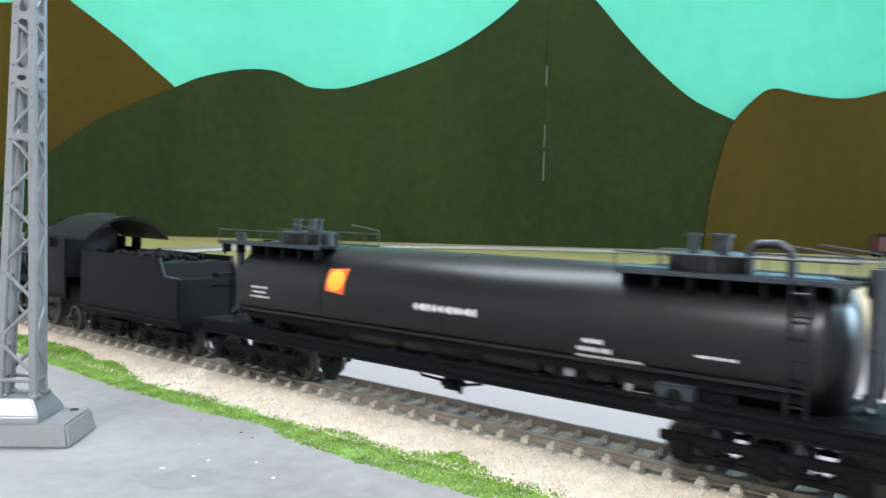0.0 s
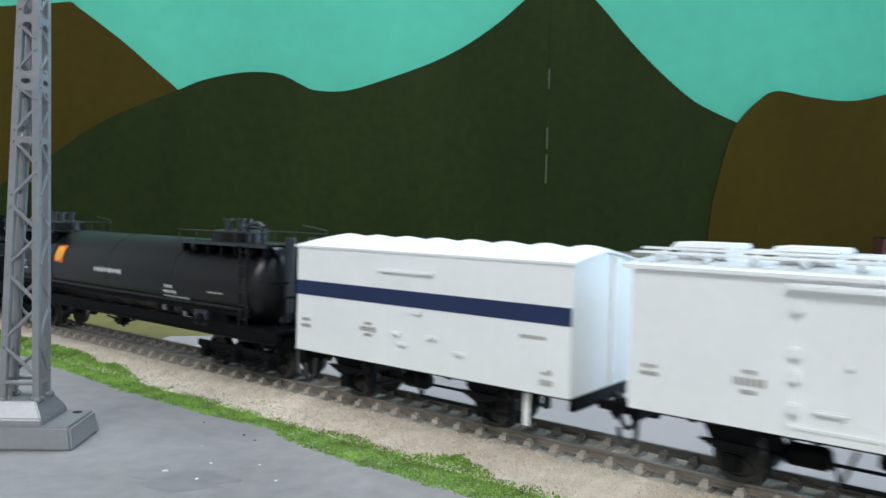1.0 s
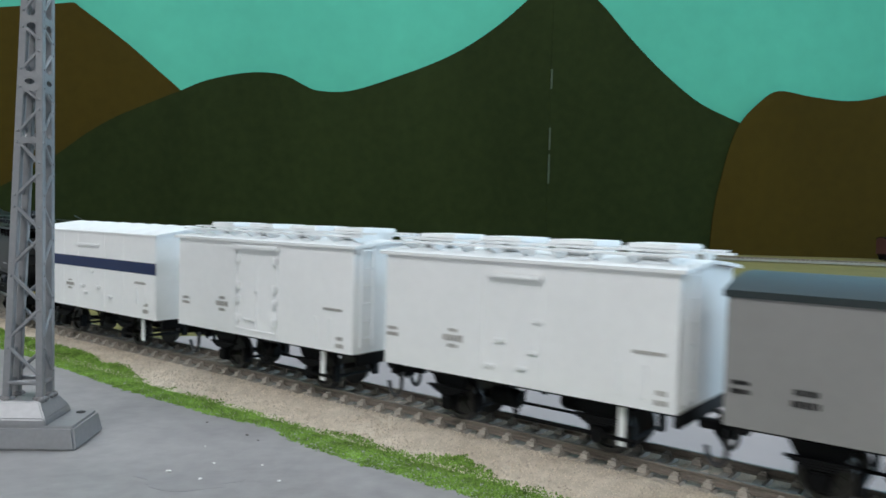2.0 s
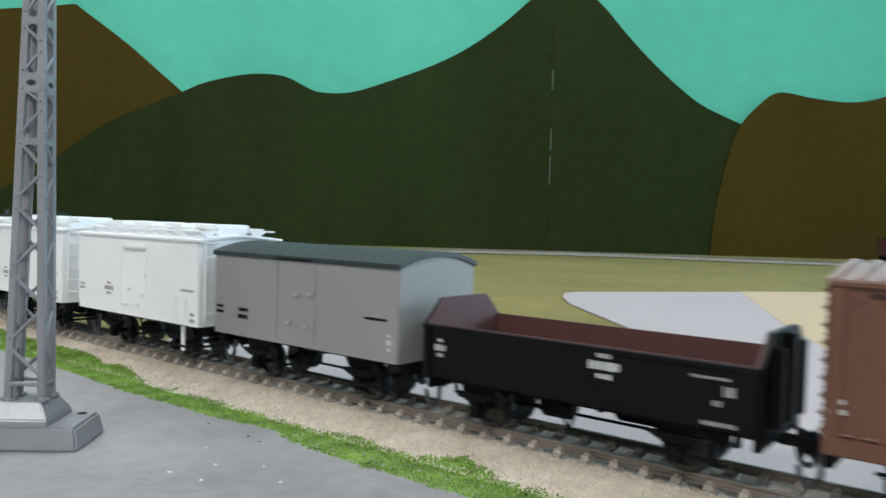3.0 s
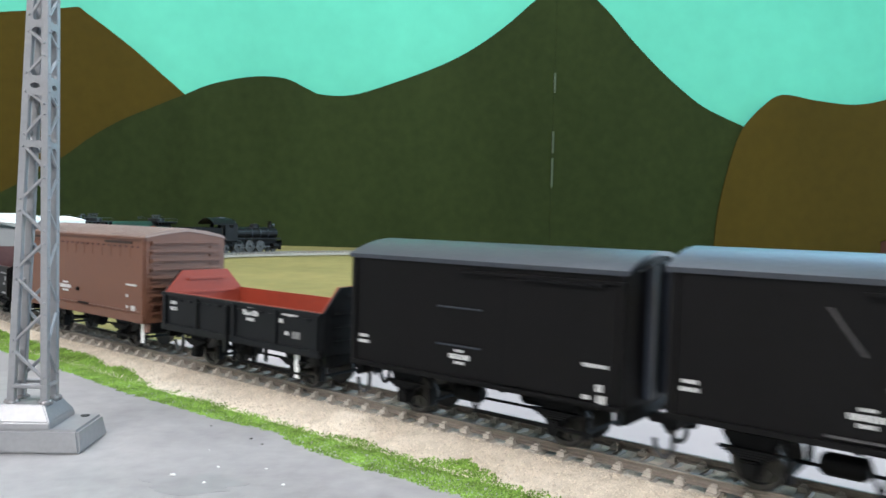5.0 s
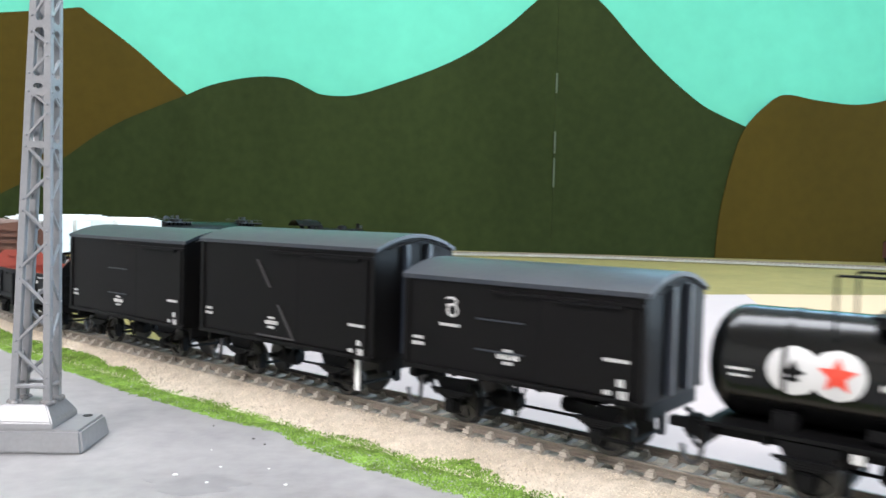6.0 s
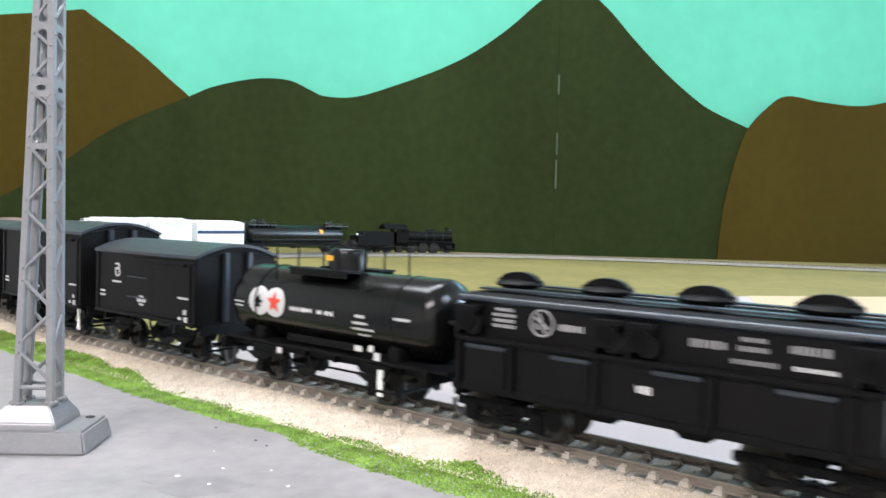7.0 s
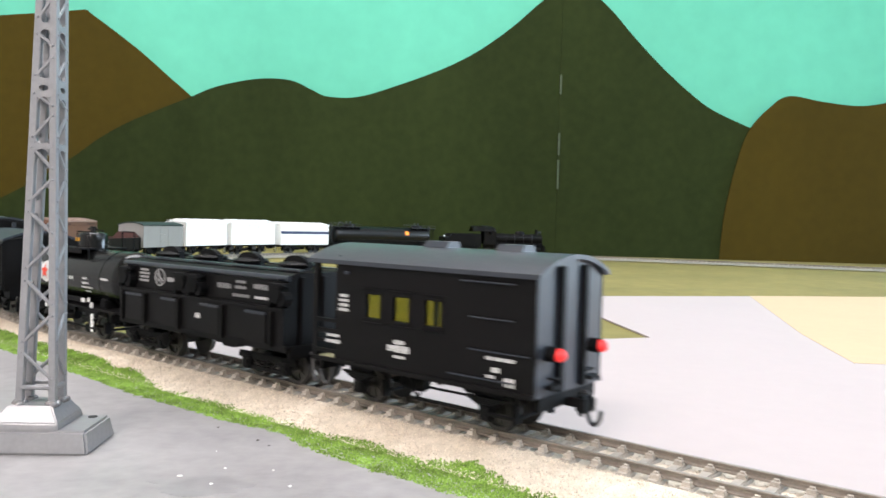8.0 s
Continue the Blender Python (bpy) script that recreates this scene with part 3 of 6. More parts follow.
GREY_VAN = material("warm_grey_paint", (0.275, 0.268, 0.26), 0.5, vary=0.06, scale=40, bump=0.03, bump_scale=900)
GREEN_ROOF = material("dark_green_grey_roof", (0.017, 0.027, 0.028), 0.5, vary=0.12, scale=50)
BROWN = material("red_brown_paint", (0.134, 0.057, 0.033), 0.55, vary=0.10, scale=50, bump=0.05, bump_scale=900)
# Brown paint made paler: the light falling on the roof is put into its colour.
BROWN_ROOF = material("top_lit_brown_roof_paint", (0.26, 0.185, 0.155), 0.5, vary=0.2, scale=50, bump=0.05, bump_scale=900)
# Brown darkened for the shadow lines under the cant rail.
DEEP_BROWN = material("slot_shade_brown", (0.030, 0.014, 0.010), 0.7, vary=0.15)
# Paler brown of the rivets and the ladder plate.
BROWN_LIGHT = material("pale_brown_paint", (0.24, 0.14, 0.11), 0.6, vary=0.1)
MAROON = material("maroon_inside_paint", (0.085, 0.034, 0.030), 0.6, vary=0.15, scale=60)
RED_INSIDE = material("bright_red_brown_inside", (0.27, 0.042, 0.020), 0.55, vary=0.12, scale=60)
DARK_GREEN_BLACK = material("greenish_black_paint", (0.0060, 0.0068, 0.0080), 0.5, vary=0.15, scale=60, bump=0.05, bump_scale=900, spec=0.2)
INK_WHITE = material("white_lettering", (0.60, 0.60, 0.60), 0.6, vary=0.05)
INK_FAINT = material("faint_grey_lettering", (0.40, 0.385, 0.36), 0.6, vary=0.2, scale=900)
INK_PALE = material("worn_white_lettering", (0.34, 0.34, 0.34), 0.6, vary=0.15, scale=900)
INK_DIM = material("worn_grey_paint_line", (0.055, 0.053, 0.055), 0.6, vary=0.2)
INK_GREY = material("grey_lettering", (0.22, 0.22, 0.22), 0.6, vary=0.05)
ORANGE = material("orange_red_emblem", (0.75, 0.13, 0.02), 0.5, vary=0.05)
YELLOW = material("yellow_emblem", (0.85, 0.42, 0.03), 0.5, vary=0.05)
RED_LAMP = glowing("red_tail_lamp", (0.85, 0.03, 0.03), 0.35)
EMBLEM_RED = material("red_star_paint", (0.70, 0.06, 0.03), 0.5, vary=0.05)
PANE = glass("clear_plastic_pane")
OLIVE_PANE = glass("olive_plastic_pane", (0.33, 0.32, 0.10))
HOSE = material("grey_rubber_hose", (0.045, 0.045, 0.048), 0.45, vary=0.15, scale=200)
CREAM_INSIDE = material("cream_interior", (0.45, 0.42, 0.25), 0.8, vary=0.08)

SPINNING = []  # wheelsets with their seat in their thing's space and radius
RUNNING = []   # vehicles with s at 8 s of their middle and their wheelbase


def vehicle(name, label, category, s_mid, base, group="wagons of the train"):
    v = thing(name, label, category, group)
    RUNNING.append((v, s_mid, base))
    return v


WHEEL_CACHE = {}


def wheelset(parent, x, r=0.0054, name="wheelset"):
    """Two flanged wheels on an axle, in one mesh shared by all of its size."""
    if r not in WHEEL_CACHE:
        bm = mesh()
        for k in (-1, 1):
            o = [(0.0, 0.0090), (0.0013, 0.0090), (0.0014, 0.0084), (r - 0.0014, 0.0083), (r - 0.0012, 0.0092), (r - 0.0001, 0.0092), (r, 0.0076),
                 (r + 0.0006, 0.0074), (r + 0.0006, 0.0069), (0.0, 0.0069)]
            lathe(bm, [(q, w - 0.0017) for q, w in o], 24, ALONG_Y @ Matrix.Diagonal((1, 1, k, 1)))
            for a in range(0, 360, 45):  # raised ribs on the wheel's disc
                box(bm, 0.42 * r, 0, 0, 0.5 * r, 0.0004, 0.0006, m=pose(0, 0, 0, 0, a, 0) @ pose(0, -k * 0.0067, 0))
        rod(bm, (0, -0.0105, 0), (0, 0.0105, 0), 0.0009, 8)
        bmesh.ops.recalc_face_normals(bm, faces=bm.faces)
        me = bpy.data.meshes.new(name)
        bm.to_mesh(me)
        bm.free()
        me.materials.append(WHEEL)
        WHEEL_CACHE[r] = me
    ob = new(name, WHEEL_CACHE[r])
    ob.parent = parent
    SPINNING.append((ob, x, r))
    return ob


def axle_guard(v, x, y):
    """W-shaped guard with axle box and leaf spring."""
    k = 1 if y > 0 else -1
    bm = mesh()
    prism(bm, [(x - 0.0060, 0.0125), (x + 0.0060, 0.0125), (x + 0.0024, 0.0062), (x + 0.0020, 0.0036), (x - 0.0020, 0.0036), (x - 0.0024, 0.0062)], y - 0.0004, y + 0.0004, "y")
    g = part("axle_guard", bm, CHASSIS, v)
    part("axle_box", box(mesh(), x, y + k * 0.0010, 0.0056, 0.0034, 0.0022, 0.0036, 0.0004), CHASSIS, g)
    bm = mesh()
    for i in range(4):
        box(bm, x, y + k * 0.0012, 0.0080 + 0.0005 * i, 0.0060 + 0.0022 * i, 0.0014, 0.00042)
    part("leaf_spring", bm, CHASSIS, g)


def coupler(v, x, k):
    bm = mesh()
    box(bm, x + k * 0.0018, 0, 0.0094, 0.0050, 0.0024, 0.0022, 0.0003)
    box(bm, x + k * 0.0046, 0.0006, 0.0094, 0.0026, 0.0046, 0.0044, 0.0006)
    box(bm, x + k * 0.0058, -0.0014, 0.0094, 0.0018, 0.0016, 0.0038, 0.0004)
    rod(bm, (x + k * 0.0046, 0.0018, 0.0066), (x + k * 0.0046, 0.0018, 0.0126), 0.0005, 6)
    part("coupler", bm, CHASSIS, v, "black knuckle coupler")


def brake_hose(v, x, k, y):
    pts = [(x, y, 0.0108), (x + k * 0.0016, y, 0.0106)]
    for i in range(9):  # hanging loop with its end turned up
        a = math.pi * i / 8
        pts.append((x + k * (0.0038 - 0.0021 * math.cos(a)), y + 0.00008 * i, 0.0066 - 0.0040 * math.sin(a) + (0.0026 if i < 1 else 0.0)))
    part("brake_hose", tube(mesh(), pts, 0.0006, 7), HOSE, v, "grey rubber brake hose", smooth=50)


def white_post(v, x, y=0.0165, z0=0.0015, z1=0.0125):
    part("brake_lever_guide", box(mesh(), x, y, (z0 + z1) / 2, 0.0016, 0.0006, z1 - z0), WHITE_TRIM, v, "white painted brake lever guide")


def running_gear(v, length, xf, xr, z0=0.0125, half=0.0125, post=None, hoses=True):
    """Two-axle underframe: sole bars, headstocks, guards, brake gear, couplers."""
    bm = mesh()
    for y in (half - 0.0035, -half + 0.0035):
        box(bm, 0, y, z0 - 0.0011, length - 0.002, 0.0016, 0.0022)
    for x in np.linspace(-length / 2 + 0.012, length / 2 - 0.012, 6):
        box(bm, x, 0, z0 - 0.0012, 0.0014, 2 * half - 0.003, 0.0022)
    for y in (0.004, -0.004):
        box(bm, 0, y, z0 - 0.0012, length - 0.004, 0.0012, 0.0020)
    part("underframe", bm, CHASSIS, v)
    for k in (-1, 1):
        part("headstock", box(mesh(), k * (length / 2 - 0.0008), 0, z0 - 0.0018, 0.0016, 2 * half + 0.003, 0.0036, 0.0002), CHASSIS, v)
        coupler(v, k * length / 2, k)
        if hoses:
            brake_hose(v, k * length / 2, k, 0.0072 * k)
    for x in (xf, xr):
        wheelset(v, x)
        for y in (half - 0.0005, -half + 0.0005):
            axle_guard(v, x, y)
        bm = mesh()
        for y in (0.0085, -0.0085):
            box(bm, x - 0.0064, y, 0.0055, 0.0012, 0.0022, 0.0048)
            rod(bm, (x - 0.0064, y, 0.0078), (x - 0.0050, y, z0 - 0.001), 0.0004, 5)
        rod(bm, (x - 0.0064, -0.0095, 0.0045), (x - 0.0064, 0.0095, 0.0045), 0.0005, 6)
        part("brake_shoe_beam", bm, CHASSIS, v)
    bm = mesh()
    for x in (0.004, -0.001):
        rod(bm, (x, half - 0.001, z0 - 0.002), (0.0015, half - 0.001, 0.0052), 0.0004, 5)
    rod(bm, (0.0015, half, 0.0055), (xr - 0.010, half + 0.0016, 0.0058), 0.0005, 5)
    rod(bm, (xf + 0.002, 0.002, 0.0062), (xr - 0.002, 0.002, 0.0062), 0.0004, 5)
    part("brake_lever", bm, CHASSIS, v)
    bm = lathe(mesh(), [(0.0, -0.0045), (0.0018, -0.0045), (0.0024, -0.0035), (0.0024, 0.0035), (0.0016, 0.0045), (0.0, 0.0045)], 14, pose(0.009, 0.004, 0.0075) @ ALONG_X)
    part("brake_cylinder", bm, CHASSIS, v, smooth=40)
    bm = lathe(mesh(), [(0.0, -0.0055), (0.0016, -0.0055), (0.0022, -0.0045), (0.0022, 0.0045), (0.0016, 0.0055), (0.0, 0.0055)], 14, pose(-0.008, -0.005, 0.0072) @ ALONG_X)
    part("air_reservoir", bm, CHASSIS, v, smooth=40)
    if post is not None:
        white_post(v, post, half + 0.0012, 0.0042, z0 - 0.0012)


def marking(v, x, z, w, h, mat=INK_WHITE, y=0.01705, rows=1, seed=0, sides=(1,)):
    """Unreadable lettering as thin bars on the side."""
    rnd = random.Random(int(abs(x) * 1e5 + z * 1e6) + seed)
    for k in sides:
        bm = mesh()
        shares = {1: ((1.0, 1.0),), 2: ((0.85, 0.36), (1.0, 0.40)), 3: ((0.45, 0.20), (1.0, 0.38), (0.5, 0.22)),
                  4: ((0.8, 0.19), (1.0, 0.19), (0.9, 0.19), (1.0, 0.19))}[rows]
        gap = 0.0 if rows == 1 else (1 - sum(q for _, q in shares)) / (rows - 1)
        zt = z + h / 2
        for wide, tall in shares:
            ww, rh = w * wide, h * tall
            zz = zt - rh / 2
            zt -= rh + gap * h
            xx = -ww / 2
            while xx < ww / 2 - 1e-5:
                c = min(rnd.uniform(0.45, 0.85) * max(rh, 0.0006), ww / 2 - xx)
                box(bm, x + xx + c / 2, k * (y + 0.00005), zz, c * rnd.uniform(0.58, 0.80), 0.0002, rh * rnd.uniform(0.72, 0.96))
                xx += c
        part("marking", bm, mat, v, "unreadable lettering bars")


def arc_roof(v, length, width, z_eave, rise, mat, thick=0.0008, ribs=0, rib=0.0005, n=14, label="", name="roof", over=0.0, bow=2.0):
    """Curved roof sheet; ribs: number of bulged panels along it."""
    bm = mesh()
    half = width / 2
    nx = max(2, ribs * 8 + 1)
    top, low = [], []
    for i in range(nx):
        x = -length / 2 + length * i / (nx - 1)
        b = rib * abs(math.sin(math.pi * i * ribs / (nx - 1))) if ribs else 0.0
        rt, rl = [], []
        for j in range(n + 1):
            y = -half + width * j / n
            f = 1 - abs(y / half) ** bow
            rt.append(bm.verts.new((x, y, z_eave + thick + rise * f + b * min(1, 4 * f))))
            rl.append(bm.verts.new((x, y, z_eave + rise * f - over)))
        top.append(rt), low.append(rl)
    for g in (top, low):
        for a, b in zip(g, g[1:]):
            for j in range(n):
                bm.faces.new((a[j], a[j + 1], b[j + 1], b[j]))
    for i in range(nx - 1):
        for j in (0, n):
            bm.faces.new((top[i][j], top[i + 1][j], low[i + 1][j], low[i][j]))
    for i in (0, nx - 1):
        for j in range(n):
            bm.faces.new((top[i][j], top[i][j + 1], low[i][j + 1], low[i][j]))
    return part(name, bm, mat, v, label, smooth=35)


def arched_body(v, length, width, z0, z1, rise, mat, name="body", bevel=0.0003, n=14, bow=2.0):
    """Van body whose ends reach up under the curved roof."""
    half = width / 2
    prof = [(half, z0)] + [(half - width * j / n, z1 + rise * (1 - abs(1 - 2 * j / n) ** bow)) for j in range(n + 1)] + [(-half, z0)]
    bm = prism(mesh(), prof, -length / 2, length / 2)
    if bevel:
        e = [e for e in bm.edges if abs(e.verts[0].co.z - e.verts[1].co.z) > 0.01]
        bmesh.ops.bevel(bm, geom=e, offset=bevel, segments=2, affect="EDGES")
    return part(name, bm, mat, v)


def ladder(v, x, y, z0, z1, mat, width=0.0048, along="y", n=6):
    bm = mesh()
    for k in (-1, 1):
        a = (x, y + k * width / 2, z0) if along == "y" else (x + k * width / 2, y, z0)
        rod(bm, a, (a[0], a[1], z1), 0.00035, 5)
    for i in range(n):
        z = z0 + (z1 - z0) * (i + 0.5) / n
        p = ((x, y - width / 2, z), (x, y + width / 2, z)) if along == "y" else ((x - width / 2, y, z), (x + width / 2, y, z))
        rod(bm, *p, 0.00028, 5)
    part("ladder", bm, mat, v)


def end_posts(v, length, mat, z0, z1, ys=(-0.006, 0.006), depth=0.0012):
    for k in (-1, 1):
        for y in ys:
            part("end_post", box(mesh(), k * (length / 2 + depth / 2), y, (z0 + z1) / 2, depth, 0.0020, z1 - z0, 0.0002), mat, v)


# ---- first white van: blue stripe, wavy roof ----
def striped_van():
    L, z0, z1 = 0.0920, 0.0132, 0.0436
    v = vehicle("white_van", "white refrigerator van with a navy blue stripe", "railway wagon", 1.2481, 0.048)
    running_gear(v, L, 0.0285, -0.0195, z0, post=-0.033)
    arched_body(v, L, 0.034, z0, z1, 0.0026, WHITE, bow=1.15)
    arc_roof(v, L + 0.0012, 0.0348, z1, 0.0026, WHITE_TRIM, 0.0006, ribs=8, rib=0.0010, bow=1.15, label="white roof with bulged panels")
    for k in (1, -1):
        part("stripe", box(mesh(), 0, k * 0.01705, 0.0318, L, 0.0002, 0.0042), BLUE, v, "navy blue painted stripe")
        part("drip_rail", box(mesh(), 0.003, k * 0.0174, 0.0388, 0.0190, 0.0010, 0.0012, 0.0003), WHITE_TRIM, v)
        for x in (0.0105, -0.0105, 0.022, -0.024):
            part("side_rib", box(mesh(), x, k * 0.01688, 0.0285, 0.0006, 0.0004, 0.0300), WHITE, v)
        for x, z in ((0.006, 0.0222), (-0.001, 0.0285), (-0.006, 0.0225), (-0.015, 0.0195), (0.004, 0.0196)):
            part("door_latch", box(mesh(), x, k * 0.0174, z, 0.0034, 0.0009, 0.0010, 0.0002), WHITE_TRIM, v)
    end_posts(v, L, WHITE, z0 + 0.001, z1 + 0.0015, ys=(-0.004,), depth=0.0010)
    marking(v, 0.0165, 0.0222, 0.0060, 0.0040, INK_FAINT, rows=3)
    marking(v, 0.0415, 0.0215, 0.0040, 0.0030, INK_FAINT, rows=2)
    marking(v, -0.036, 0.0262, 0.0072, 0.0010, INK_FAINT)
    marking(v, -0.040, 0.0172, 0.0034, 0.0040, INK_FAINT, rows=2)
    for x in (-0.0335, -0.0395):
        part("label_holder", box(mesh(), x, 0.0172, 0.0215, 0.0012, 0.0005, 0.0060), WHITE_TRIM, v)


# ---- white vans with roof hatches ----
def hatch_van(label, s_mid, z1, latches, awning, xf, xr, L=0.0850):
    z0 = 0.0140
    v = vehicle("ice_van", label, "railway wagon", s_mid, xf - xr)
    running_gear(v, L, xf, xr, z0, post=-0.0275)
    arched_body(v, L, 0.034, z0, z1, 0.0016, WHITE, bow=1.3)
    arc_roof(v, L + 0.003, 0.0362, z1, 0.0016, WHITE_TRIM, 0.0008, n=8, bow=1.3, label="low pitched white roof")
    # walkway boards along the roof, with hatch lids between
    for y in (0.0135, -0.0135, 0.0085, -0.0085):
        part("roof_board", box(mesh(), 0, y, z1 + (0.0034 if abs(y) > 0.01 else 0.0042), L + 0.002, 0.0024, 0.0005), WHITE_TRIM, v)
    for x in np.linspace(-L / 2 + 0.004, L / 2 - 0.004, 9):
        for k in (1, -1):
            bm = prism(mesh(), [(k * 0.0090, z1 + 0.0014), (k * 0.0110, z1 + 0.0012), (k * 0.0146, z1 + 0.0032), (k * 0.0072, z1 + 0.0040), (k * 0.0072, z1 + 0.0036)], x - 0.0005, x + 0.0005)
            part("roof_bracket", bm, WHITE_TRIM, v)
    for x in (0.0312, 0.0105, -0.0100, -0.0303):
        bm = box(mesh(), x, 0, z1 + 0.0050, 0.0125, 0.0150, 0.0014, 0.0004)
        box(bm, x, 0, z1 + 0.0034, 0.0105, 0.0130, 0.0026)
        part("roof_hatch", bm, WHITE_TRIM, v, "white insulated roof hatch lid", smooth=30)
    for k in (1, -1):
        y = k * 0.0170
        if latches:
            for x in (0.0100, -0.0100):
                part("door_edge", box(mesh(), x, y + k * 0.0001, 0.0285, 0.0006, 0.0005, 0.0250), WHITE_TRIM, v)
            part("door_edge", box(mesh(), 0, y + k * 0.0001, 0.0160, 0.0205, 0.0005, 0.0006), WHITE_TRIM, v)
            part("door_edge", box(mesh(), 0, y + k * 0.0001, 0.0285, 0.0004, 0.0004, 0.0230), WHITE_TRIM, v)
            part("awning", box(mesh(), 0, y + k * 0.0008, 0.0424, 0.0225, 0.0022, 0.0016, 0.0004), WHITE_TRIM, v, "white drip awning over the door")
            for x in (0.0092, -0.0092):
                for z in (0.0195, 0.0255, 0.0300, 0.0385):
                    part("hinge", box(mesh(), x, y + k * 0.0005, z, 0.0022, 0.0018, 0.0024, 0.0004), WHITE_TRIM, v)
            part("door_bar", box(mesh(), 0.003, y + k * 0.0005, 0.0195, 0.0060, 0.0010, 0.0012, 0.0004), WHITE_TRIM, v)
            part("door_knob", box(mesh(), 0, y + k * 0.0005, 0.0285, 0.0014, 0.0010, 0.0010, 0.0003), WHITE_TRIM, v)
        if awning:
            part("awning", box(mesh(), -0.001, y + k * 0.0007, 0.0400, 0.0150, 0.0018, 0.0013, 0.0004), WHITE_TRIM, v, "white drip awning over the door")
            for x, z in ((0.003, 0.0245), (-0.006, 0.0225), (-0.003, 0.0185), (0.006, 0.0180), (-0.0075, 0.0300)):
                part("door_latch", box(mesh(), x, y + k * 0.0004, z, 0.0028, 0.0009, 0.0009, 0.0002), WHITE_TRIM, v)
            for x in (0.0085, -0.0085):
                part("door_edge", box(mesh(), x, y + k * 0.0001, 0.0280, 0.0005, 0.0004, 0.0230), WHITE_TRIM, v)
    for k in (1, -1):
        ladder(v, k * (L / 2 + 0.0012), -0.0125 * k, 0.016, z1 + 0.002, WHITE_TRIM)
    marking(v, 0.0175, 0.0232, 0.0062, 0.0050, INK_FAINT, rows=3)
    marking(v, 0.0378, 0.0228, 0.0040, 0.0026, INK_FAINT, rows=2)
    marking(v, -0.0345, 0.0262, 0.0075, 0.0009, INK_FAINT)
    marking(v, -0.0375, 0.0170, 0.0030, 0.0034, INK_FAINT, rows=2)
    for x in (-0.0275, -0.0335):
        part("label_holder", box(mesh(), x, 0.0172, 0.0200, 0.0012, 0.0005, 0.0070), WHITE_TRIM, v)


# ---- grey van with a dark roof ----
def grey_van():
    L, z0, z1 = 0.0815, 0.0140, 0.0402
    v = vehicle("grey_van", "warm grey covered van with a dark green roof", "railway wagon", 0.9575, 0.046)
    running_gear(v, L, 0.0235, -0.0225, z0)
    arched_body(v, L, 0.034, z0, z1, 0.0032, GREY_VAN)
    arc_roof(v, L + 0.0012, 0.0350, z1, 0.0032, GREEN_ROOF, 0.0008, label="dark green grey curved roof", over=0.0006)
    for k in (1, -1):
        part("door_rail", box(mesh(), 0.0015, k * 0.0172, 0.0400, 0.0165, 0.0006, 0.0007), CHASSIS, v)
        for x in (0.009, -0.008):
            part("door_edge", box(mesh(), x, k * 0.01705, 0.0275, 0.0005, 0.0004, 0.0240), GREY_VAN, v)
        for x, z in ((0.0, 0.0295), (-0.006, 0.0300), (0.0035, 0.0210), (-0.004, 0.0205)):
            part("door_latch", box(mesh(), x, k * 0.0174, z, 0.0026, 0.0009, 0.0009, 0.0002), INK_FAINT, v)
    end_posts(v, L, GREY_VAN, z0 + 0.001, z1 + 0.003, ys=(), depth=0.001)
    marking(v, 0.0255, 0.0215, 0.0052, 0.0036, CHASSIS, rows=2)
    marking(v, 0.0375, 0.0220, 0.0040, 0.0028, CHASSIS, rows=2)
    marking(v, -0.0325, 0.0255, 0.0085, 0.0008, CHASSIS)
    marking(v, -0.0375, 0.0195, 0.0022, 0.0048, INK_WHITE, rows=3)


